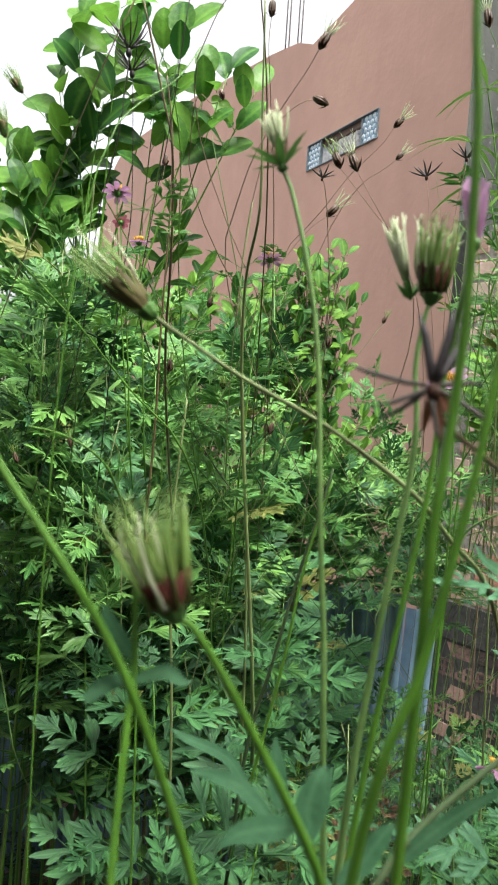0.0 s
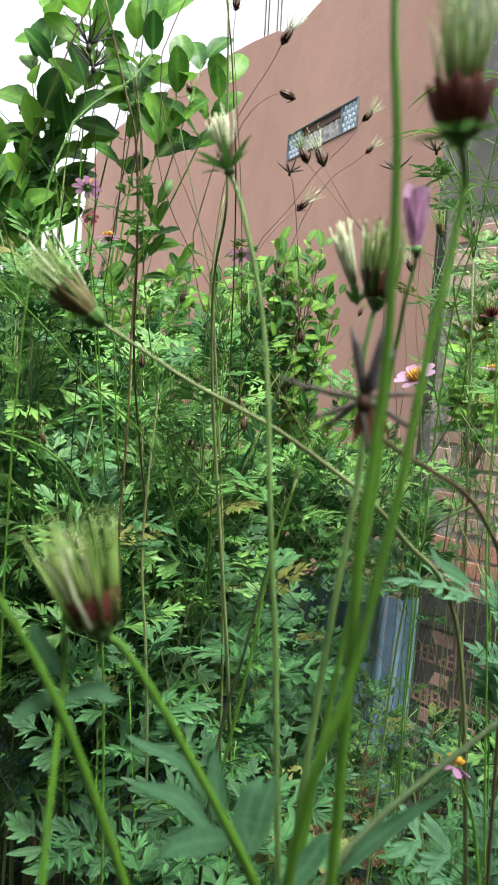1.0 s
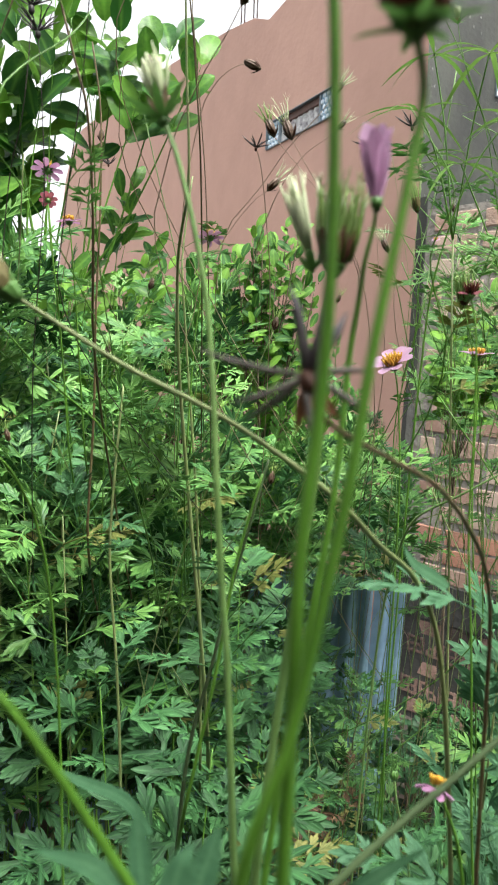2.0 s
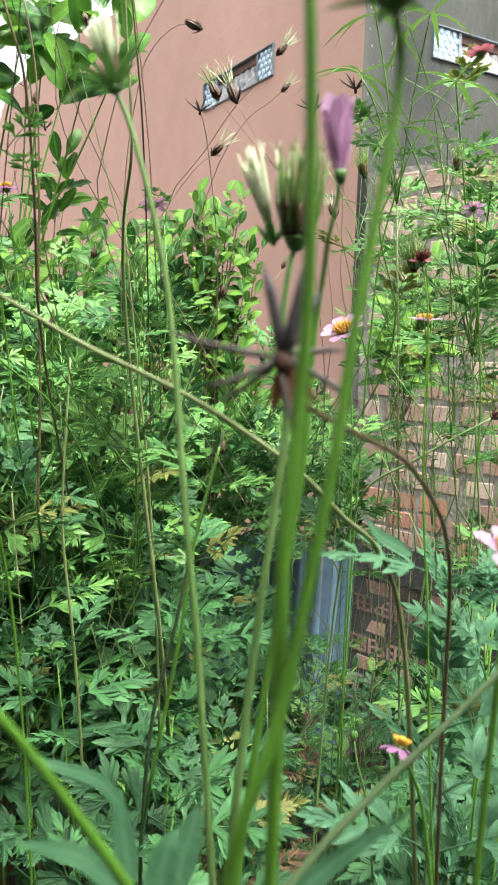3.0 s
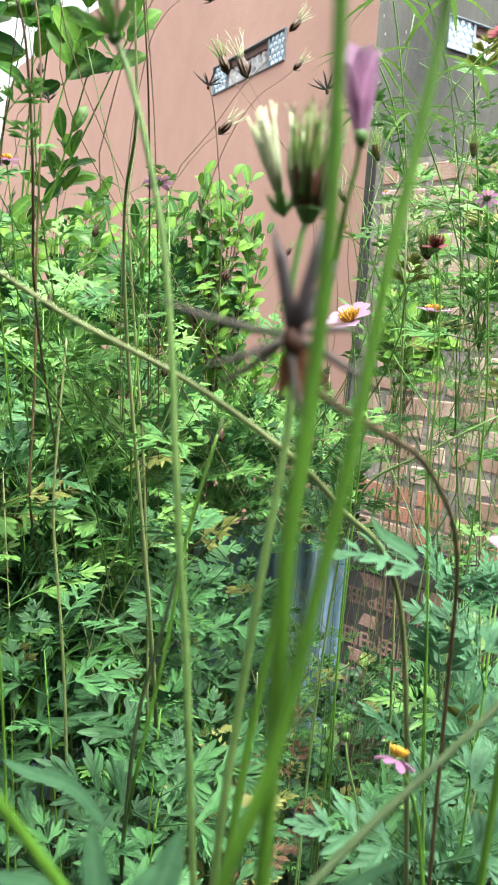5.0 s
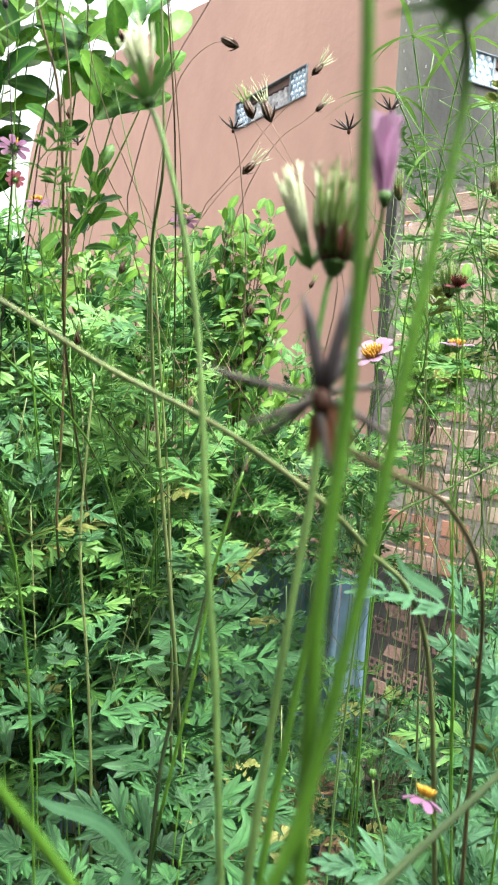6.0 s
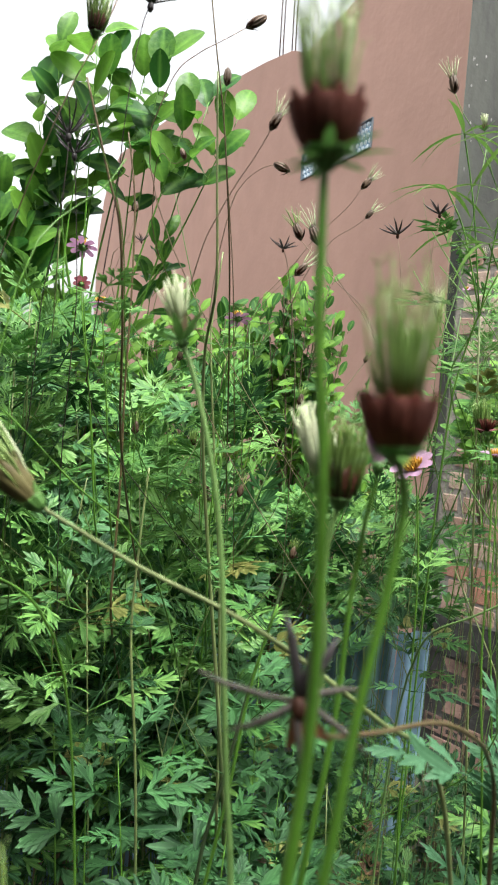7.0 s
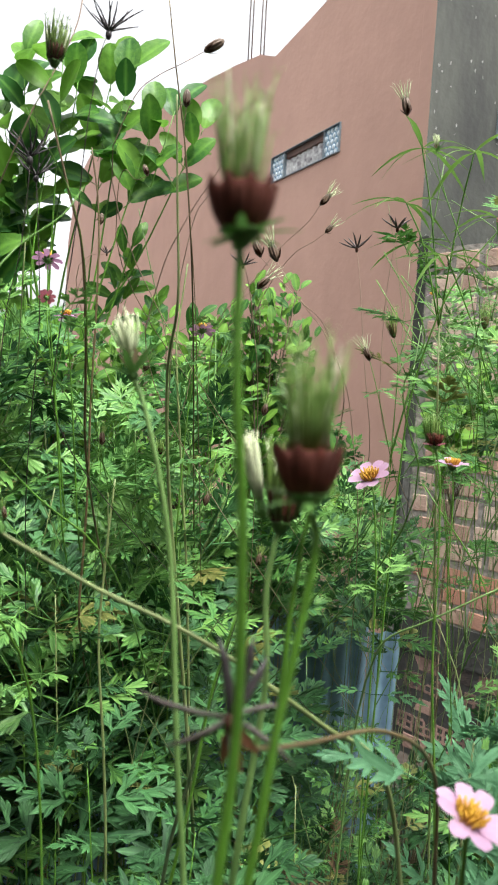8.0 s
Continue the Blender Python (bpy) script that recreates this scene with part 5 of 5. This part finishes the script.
# light green tops between the metal sheets and the brick wall
for px, py, top in ((0.30, 1.12, 1.50), (0.34, 1.3, 1.42), (0.27, 1.2, 1.40)):
    cosmos_plant(px, py, top, 0.9, fine=0.3, twigs=1, old=0.1, big=0.75, thick=0.0016)
R = random.Random(33)
for i in range(13):
    d = R.uniform(1.1, 2.1)
    x0, slope = d * R.uniform(0.30, 0.52), R.uniform(-0.6, 0.6)
    z1 = 1.66 + d * R.uniform(0.08, 0.30)
    pts = [(x0 + slope * 0.3 * (1 - k / 4) ** 1.3, d + 0.02 * k, z1 - (z1 - 1.25) * k / 4) for k in range(5)]
    head = R.choice(["pod_tuft_green", "pod_tuft", "bud", "flower_mauve", ""])
    stalk(pts, 0.4, 0.6, R.choice(["stem_pale", "stem_green", "stem_pale", "stem_brown_green"]), [(head, pts[0], (slope * 0.5, -0.3, 1), 0.022 if "flower" in head else 0.012)] if head else [])
# the bed goes on out of view; added to fill it and shade its edges
R = random.Random(41)
for i in range(26):
    py = R.uniform(0.5, 2.1)
    px = -0.47 * py - R.uniform(0.10, 0.45) if i % 2 else 0.56 * py + R.uniform(0.10, 0.35)
    cosmos_plant(px, py, canopy(py) * R.uniform(0.8, 1.0), 0.5, fine=0.2, twigs=1, big=1.1)
R = random.Random(14)


def leafy_shrub(name, origin, twigs, leaf, wide, mat, seed, per=12, face=0.5, along=0.85, rise=0.0, girth=0.016, twig="wood"):
    """A woody plant: twigs from one foot, each with oval leaves along its upper part."""
    r = random.Random(seed)
    thing = new(name)
    thing.location = origin
    crown, trunk = Shape(), Shape()
    ends = [Vector(tip) - Vector(origin) for tip in twigs]
    hub = sum(ends, Vector()) / len(ends)
    hub = Vector((hub.x * 0.6, hub.y * 0.6, min(e.z for e in ends) * 0.95))
    stem = curve_points([Vector((0, 0, -0.04)), Vector((0.02, 0, hub.z * 0.3)), Vector((hub.x * 0.4, hub.y * 0.4, hub.z * 0.7)), hub], 5)
    trunk.tube(stem, [girth * (1 - 0.56 * i / (len(stem) - 1)) for i in range(len(stem))], 8)
    part("trunk", trunk, "wood", thing, "brown woody trunk")
    for tip in ends:
        wood = Shape()
        foot = stem[r.randrange(len(stem) - 4, len(stem))]
        mid = foot.lerp(tip, 0.45) + Vector((r.uniform(-0.03, 0.03), r.uniform(-0.03, 0.03), -0.02))
        line = curve_points([foot, mid, tip], 6)
        wood.tube(line, [(0.001 + 0.19 * girth) * (1 - 0.75 * i / (len(line) - 1)) for i in range(len(line))], 6)
        for k in range(per):
            p = tip.lerp(mid, along * k / per + r.uniform(-0.01, 0.01)) + Vector((r.uniform(-0.008, 0.008), r.uniform(-0.008, 0.008), 0))
            a = k * 2.4 + r.uniform(-0.3, 0.3)
            el = r.uniform(-0.15, 0.9) + rise + (0.5 if k < 2 else 0)
            way = Vector((math.cos(a) * math.cos(el), math.sin(a) * math.cos(el), math.sin(el)))
            l = leaf * r.uniform(0.65, 1.15)
            stalk_end = p + way * l * 0.2
            wood.tube([p, stalk_end], [0.0012, 0.0008], 4)
            crown.blade(stalk_end, way, Vector((r.uniform(-0.5, 0.5), r.uniform(-0.6, 0.3) - face, 1)), l, l * wide * r.uniform(0.85, 1.1), r.uniform(0.0, 0.45), 0.13,
                        ((0.0, 0.18), (0.14, 0.6), (0.38, 0.95), (0.62, 1.0), (0.84, 0.72), (0.96, 0.34)))
        part("branch", wood, twig, thing)
    part("crown", crown, mat, thing, "glossy oval leaves")
    return thing


def tips(r, n, cx, cy, cz, rx, ry, rz):
    return [(cx + rx * r.uniform(-1, 1), cy + ry * r.uniform(-1, 1), cz + rz * r.uniform(-1, 1)) for _ in range(n)]


r = random.Random(3)
def clump(r, n, cx, cy, cz, rx, ry, rz):
    """Twig ends over the upper front of a rounded bush."""
    out = []
    for _ in range(n):
        a, t = r.uniform(-math.pi, math.pi), r.uniform(-0.9, 1.0)
        w = math.sqrt(1 - t * t) * r.uniform(0.55, 1.0)
        out.append((cx + rx * w * math.cos(a), cy + ry * w * math.sin(a), cz + rz * t))
    return out


tagged(leafy_shrub("shrub", (0.12, 1.86, 0), [(0.08, 1.72, 1.93), (0.05, 1.7, 1.86), (0.12, 1.72, 1.90), (0.155, 1.73, 1.94), (0.10, 1.7, 1.90), (0.18, 1.72, 1.93), (0.20, 1.74, 1.84)]
                   + clump(r, 26, 0.10, 1.76, 1.76, 0.15, 0.09, 0.14) + clump(r, 44, 0.05, 1.78, 1.50, 0.28, 0.14, 0.24), 0.037, 0.50, "leaf_shrub", 5, 20, 1.2, 0.55, 0.28),
       "bushy green shrub with small oval leaves by the wall", "shrub", "shrubs by the wall")
tagged(leafy_shrub("shrub", (-0.20, 1.75, 0), [(-0.20, 1.75, 1.99), (-0.185, 1.74, 1.95), (-0.215, 1.76, 1.92), (-0.14, 1.76, 1.86), (-0.25, 1.74, 1.84), (-0.29, 1.78, 1.8), (-0.12, 1.72, 1.78)], 0.062, 0.42, "leaf_citrus", 15, 7, 1.3, 0.3, 0.1, girth=0.005, twig="stem_green"),
       "slim young shrub with long light green leaves", "shrub", "shrubs by the wall")
tagged(leafy_shrub("shrub", (-0.12, 2.0, 0), clump(r, 40, -0.13, 1.98, 1.66, 0.24, 0.14, 0.24), 0.05, 0.46, "leaf_shrub", 6, 13, 1.3, 0.5, 0.2),
       "bushy green shrub among cosmos plants", "shrub", "shrubs by the wall")
tagged(leafy_shrub("shrub", (-0.50, 2.1, 0), clump(r, 44, -0.48, 2.02, 1.58, 0.28, 0.16, 0.30), 0.06, 0.5, "leaf_shrub", 7, 9, 1.3, 0.4, 0.3),
       "dense green shrub under the citrus tree", "shrub", "shrubs by the wall")
tagged(leafy_shrub("shrub", (-0.30, 1.5, 0), clump(r, 26, -0.30, 1.5, 1.60, 0.20, 0.12, 0.20), 0.05, 0.46, "leaf_shrub", 9, 11, 1.2, 0.5, 0.2),
       "low green shrub among the cosmos stalks", "shrub", "shrubs by the wall")
tagged(leafy_shrub("shrub", (0.74, 2.35, 0), tips(r, 18, 0.75, 2.35, 1.76, 0.12, 0.12, 0.13), 0.08, 0.5, "leaf_shrub", 8, 12, 0.8, girth=0.005),
       "light green shrub before the brick wall", "shrub", "shrubs by the wall")
# this shrub's leaf colour is darkened for the shaded hollow it fills
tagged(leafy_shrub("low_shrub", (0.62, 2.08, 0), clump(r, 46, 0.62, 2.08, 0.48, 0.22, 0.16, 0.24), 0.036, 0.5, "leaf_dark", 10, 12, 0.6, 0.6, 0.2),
       "low dark green shrub, the wall's shade in its leaf colour", "shrub")
tagged(leafy_shrub("citrus_tree", (-0.34, 1.72, 0), [(-0.42, 1.66, 2.36), (-0.30, 1.64, 2.33), (-0.20, 1.62, 2.32), (-0.10, 1.62, 2.26), (-0.05, 1.64, 2.22), (-0.14, 1.6, 2.22),
                                                (-0.46, 1.66, 2.25), (-0.36, 1.66, 2.2), (-0.25, 1.66, 2.2), (-0.33, 1.62, 2.38), (-0.24, 1.7, 2.36)]
                   + tips(r, 5, -0.48, 1.7, 2.14, 0.08, 0.1, 0.1) + tips(r, 7, -0.52, 1.75, 1.98, 0.08, 0.1, 0.12), 0.086, 0.6, "leaf_citrus", 12, 9, 1.3, 0.45, 0.25, twig="stem_green"), "young citrus tree with broad light green leaves", "tree")
tagged(leafy_shrub("citrus_tree", (-0.70, 2.2, 0), clump(r, 24, -0.66, 2.12, 1.90, 0.17, 0.16, 0.34), 0.085, 0.58, "leaf_citrus", 13, 7, 1.3, 0.4, 0.2, twig="stem_green"),
       "young leafy citrus tree at the garden's edge", "tree")


# long narrow drooping leaves before the grey wall
def narrow_leaf_plant(origin, crowns, seed, fork):
    """A slim stem that forks high up into short twigs with crowns of long leaves."""
    r = random.Random(seed)
    mean = sum((Vector(c) for c in crowns), Vector()) / len(crowns) - Vector(origin)
    high = Vector((mean.x * 0.7, mean.y * 0.7, fork))
    thing = new("narrow_leaf_plant")
    thing.location = origin
    main = Shape()
    main.tube(curve_points([Vector((0, 0, -0.03)), Vector((0.01, 0.0, 0.5)), Vector((high.x * 0.3, 0, 1.1)), high], 5), [0.0022 - 0.001 * i / 15 for i in range(16)], 6)
    part("trunk", main, "stem_brown_green", thing, "slim green main stem")
    for c in crowns:
        c = Vector(c) - Vector(origin)
        s = Shape()
        s.tube(curve_points([high - Vector((0, 0, 0.004)), high.lerp(c, 0.5) + Vector((0, 0, 0.02)), c], 5), [0.0010] * 11, 6)
        st = part("stem", s, "stem_green", thing)
        for k in range(6):
            a = k * 1.05 + r.uniform(-0.3, 0.3)
            q = Shape()
            q.blade(c, (math.cos(a), math.sin(a) * 0.6, r.uniform(-0.1, 0.5)), (0, 0, 1), r.uniform(0.045, 0.085), 0.0068, r.uniform(0.3, 0.9), 0.15, ((0, 0.2), (0.2, 0.9), (0.4, 1), (0.6, 0.9), (0.8, 0.55)))
            part("leaf", q, "leaf_blade", st)
    return tagged(thing, "plant with long narrow drooping light green leaves", "plant")


narrow_leaf_plant((0.36, 0.98, 0), [(0.2625, 0.9821, 2.014), (0.247, 0.978, 1.945), (0.2675, 1.005, 1.903), (0.3119, 0.9291, 1.996)], 4, 1.80)
narrow_leaf_plant((0.46, 0.92, 0), [(0.2936, 0.9459, 1.878), (0.3334, 0.8947, 1.915), (0.3994, 0.9291, 1.848), (0.4097, 0.9581, 1.679), (0.3595, 0.976, 1.775)], 9, 1.62)


# near leaves at the foot of the closest stalks
def near_leaf(points, wide):
    """One broad lobe of a leaf, along a line of points."""
    line = curve_points(points, 3)
    s = Shape()
    n = len(line)
    for i, p in enumerate(line):
        t = i / (n - 1)
        w = wide * 0.5 * max(0.0, math.sin(math.pi * (0.06 + 0.94 * t) ** 0.75)) ** 0.9
        way = (line[min(i + 1, n - 1)] - line[max(0, i - 1)]).normalized()
        side = way.cross(Vector((0, -1, 0.35))).normalized()
        s.rib[3 * i + 1] = 1
        s.v += [p - side * w + Vector((0, -0.12 * w, 0.1 * w)), p, p + side * w + Vector((0, -0.12 * w, 0.1 * w))]
    for i in range(n - 1):
        a = 3 * i
        s.f += [(a, a + 1, a + 4, a + 3), (a + 1, a + 2, a + 5, a + 4)]
    return s


def hang(points, wide):
    """Puts a broad leaf lobe on the stalk that passes nearest to its foot."""
    foot = Vector(points[0])
    host = min(STALKS, key=lambda pair: min((p - foot).length for p in pair[1]))[0]
    s = near_leaf(points, wide)
    s.v = [p - host.location for p in s.v]
    part("leaf", s, "leaf_near", host, "broad blue-green leaf lobe")


hang([(0.0191, 0.1926, 1.507), (0.0118, 0.1925, 1.506), (0.0046, 0.1924, 1.504), (-0.0003, 0.1921, 1.5)], 0.00702)
hang([(0.0227, 0.1877, 1.51), (0.0219, 0.1881, 1.515), (0.0235, 0.1886, 1.522), (0.0261, 0.1899, 1.526)], 0.00663)
hang([(0.0498, 0.2065, 1.49), (0.0581, 0.2051, 1.5), (0.0676, 0.2028, 1.51), (0.079, 0.1986, 1.521)], 0.00507)
hang([(0.032, 0.1916, 1.493), (0.0375, 0.192, 1.499), (0.0428, 0.1926, 1.507), (0.0455, 0.1928, 1.51)], 0.00624)
hang([(0.01, 0.2898, 1.464), (0.0002, 0.2907, 1.476), (-0.0157, 0.2911, 1.482), (-0.0227, 0.2913, 1.486)], 0.00468)
hang([(-0.0232, 0.174, 1.556), (-0.0268, 0.1743, 1.56), (-0.0298, 0.1746, 1.565), (-0.0307, 0.1748, 1.568)], 0.00429)
hang([(-0.0225, 0.1716, 1.551), (-0.0156, 0.1719, 1.554), (-0.0116, 0.1717, 1.552), (-0.0089, 0.1717, 1.552)], 0.00351)
hang([(-0.0232, 0.1717, 1.552), (-0.0283, 0.1715, 1.55), (-0.032, 0.1713, 1.547), (-0.0331, 0.1712, 1.545)], 0.0039)
hang([(0.0152, 0.1955, 1.51), (0.0145, 0.1963, 1.516), (0.0135, 0.1973, 1.523), (0.013, 0.1981, 1.529)], 0.00507)
hang([(0.0251, 0.2216, 1.484), (0.0272, 0.2224, 1.493), (0.0299, 0.2232, 1.502), (0.032, 0.2238, 1.509)], 0.0078)
hang([(0.014, 0.1951, 1.506), (0.0052, 0.1973, 1.514), (-0.0023, 0.1985, 1.516), (-0.0098, 0.1995, 1.517)], 0.00468)
hang([(0.1167, 0.3192, 1.547), (0.11, 0.3205, 1.551), (0.1034, 0.3219, 1.555), (0.0989, 0.3232, 1.562)], 0.00468)


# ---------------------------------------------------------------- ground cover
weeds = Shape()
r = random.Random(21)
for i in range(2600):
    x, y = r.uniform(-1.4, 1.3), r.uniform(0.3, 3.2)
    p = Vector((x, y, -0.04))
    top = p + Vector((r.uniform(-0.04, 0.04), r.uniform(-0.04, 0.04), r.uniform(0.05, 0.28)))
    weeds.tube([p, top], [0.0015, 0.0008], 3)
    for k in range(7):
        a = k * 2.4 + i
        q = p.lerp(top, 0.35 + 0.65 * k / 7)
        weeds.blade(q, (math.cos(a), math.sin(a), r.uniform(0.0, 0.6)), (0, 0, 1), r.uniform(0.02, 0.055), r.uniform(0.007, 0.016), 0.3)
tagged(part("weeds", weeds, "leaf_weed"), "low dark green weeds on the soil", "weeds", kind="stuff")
litter = Shape()
for i in range(900):
    a = r.uniform(0, 6.28)
    litter.blade((r.uniform(-1.2, 1.2), r.uniform(0.3, 3.0), 0.01), (math.cos(a), math.sin(a), r.uniform(-0.05, 0.3)), (0, 0, 1), r.uniform(0.03, 0.07), r.uniform(0.01, 0.03), 0.2)
tagged(part("leaf_litter", litter, "leaf_litter"), "brown fallen leaves on the soil", "leaves", kind="stuff")

# ---------------------------------------------------------------- brick wall
turned = radians(42)
BRICKS = frame_of(CORNER, Vector((-math.sin(turned), math.cos(turned), 0)), Vector((-math.cos(turned), -math.sin(turned), 0)))
back = Shape()
back.box((-2.6, -0.20, -0.3), (-0.02, -0.004, 2.44), BRICKS)
wall = tagged(part("wall_brick", back, "mortar", smooth=False), "rough bare brick garden wall with grey mortar", "wall", kind="structure")
strip = Shape()
strip.box((-0.055, -0.20, -0.3), (-0.002, 0.004, 2.5), BRICKS)
tagged(part("trim_corner", strip, "plaster", smooth=False), "grey plaster edge of the corner", "trim", kind="structure")
# band and foot are coloured dark for the shade low on the wall
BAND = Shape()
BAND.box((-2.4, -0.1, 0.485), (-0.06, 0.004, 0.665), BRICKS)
tagged(part("cement_band", BAND, "cement_shade", smooth=False), "damp cement band along the brick wall, shade in its colour", "wall band", kind="structure")
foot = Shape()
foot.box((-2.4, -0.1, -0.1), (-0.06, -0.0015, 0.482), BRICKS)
tagged(part("wall_foot", foot, "cement_shade", smooth=False), "damp mortar at the brick wall's foot, shade in its colour", "wall", kind="structure")
BRICK = [bevelled_box("brick", (l, 0.06, h), 0.006, "brick") for l, h in ((0.085, 0.084), (0.105, 0.080), (0.12, 0.085), (0.14, 0.078))]
RED = [bevelled_box("brick", (l, 0.06, 0.080), 0.006, "brick_red") for l in (0.10, 0.12, 0.145)]
# the lowest bricks carry the shade at the wall's foot in their colour
SHADED = [bevelled_box("brick", (l, 0.06, 0.080), 0.007, "brick_foot_shade") for l in (0.125, 0.15, 0.18)]
FOOT_BRICK = [bevelled_box("brick", (l, 0.06, 0.078), 0.007, "brick_hole") for l in (0.125, 0.15, 0.18)]


def hollow_header():
    """A brick's end with its four holes."""
    bm = bmesh.new()
    bmesh.ops.create_grid(bm, x_segments=5, y_segments=5, size=0.5)
    me = bpy.data.meshes.new("hollow_brick")
    cells = (-0.5, -0.34, -0.07, 0.07, 0.34, 0.5)
    grid = sorted(bm.verts, key=lambda v: (round(v.co.y, 3), round(v.co.x, 3)))
    for i, v in enumerate(grid):
        v.co = Vector((cells[i % 6] * 0.098, 0.03, cells[i // 6] * 0.082))
    bm.faces.ensure_lookup_table()
    holes = [f for f in bm.faces if 0.1 < abs(f.calc_center_median().x) / 0.098 < 0.3 and 0.1 < abs(f.calc_center_median().z) / 0.082 < 0.3]
    rim = [e for e in bm.edges if e.is_boundary]
    out = bmesh.ops.extrude_edge_only(bm, edges=rim)
    for v in (g for g in out["geom"] if isinstance(g, bmesh.types.BMVert)):
        v.co.y = -0.03
    deep = bmesh.ops.extrude_discrete_faces(bm, faces=holes)
    # the recessed ends take the painted shade colour
    for f in deep["faces"]:
        f.material_index = 1
        for v in f.verts:
            v.co.y -= 0.045
    bm.to_mesh(me)
    bm.free()
    me.materials.append(M["brick_hole"]), me.materials.append(M["hole"])
    return me


HEADER = hollow_header()
r = random.Random(5)
COURSES = [(0.03, FOOT_BRICK), (0.13, HEADER), (0.235, FOOT_BRICK), (0.34, HEADER), (0.44, FOOT_BRICK), (0.715, RED), (0.808, RED), (0.90, RED)] + [(1.005 + 0.105 * i, BRICK) for i in range(14)]
for z, pool in COURSES:
    u = -0.07 - r.uniform(0, 0.08)
    while u > -2.4:
        if pool is HEADER and u > -0.56:
            me, l = HEADER, 0.098
        else:
            some = FOOT_BRICK if pool is HEADER else pool
            if some is FOOT_BRICK and (u < -0.5 or r.random() < 0.5):
                some = SHADED
            if some is RED and r.random() < 0.3:
                some = BRICK
            me = r.choice(some)
            l = max(v.co.x for v in me.vertices) * 2
        if r.random() > 0.03:
            b = new("brick", me)
            b.matrix_local = BRICKS @ pose(u - l / 2, -0.0305 + r.uniform(-0.001, 0.002), z + r.uniform(-0.005, 0.005), r.uniform(-0.5, 1.5), r.uniform(-2.5, 2.5), r.uniform(-1.5, 1.5))
            b.parent = wall
        u -= l + (r.uniform(0.008, 0.016) if pool is RED or pool is HEADER else r.uniform(0.016, 0.032))
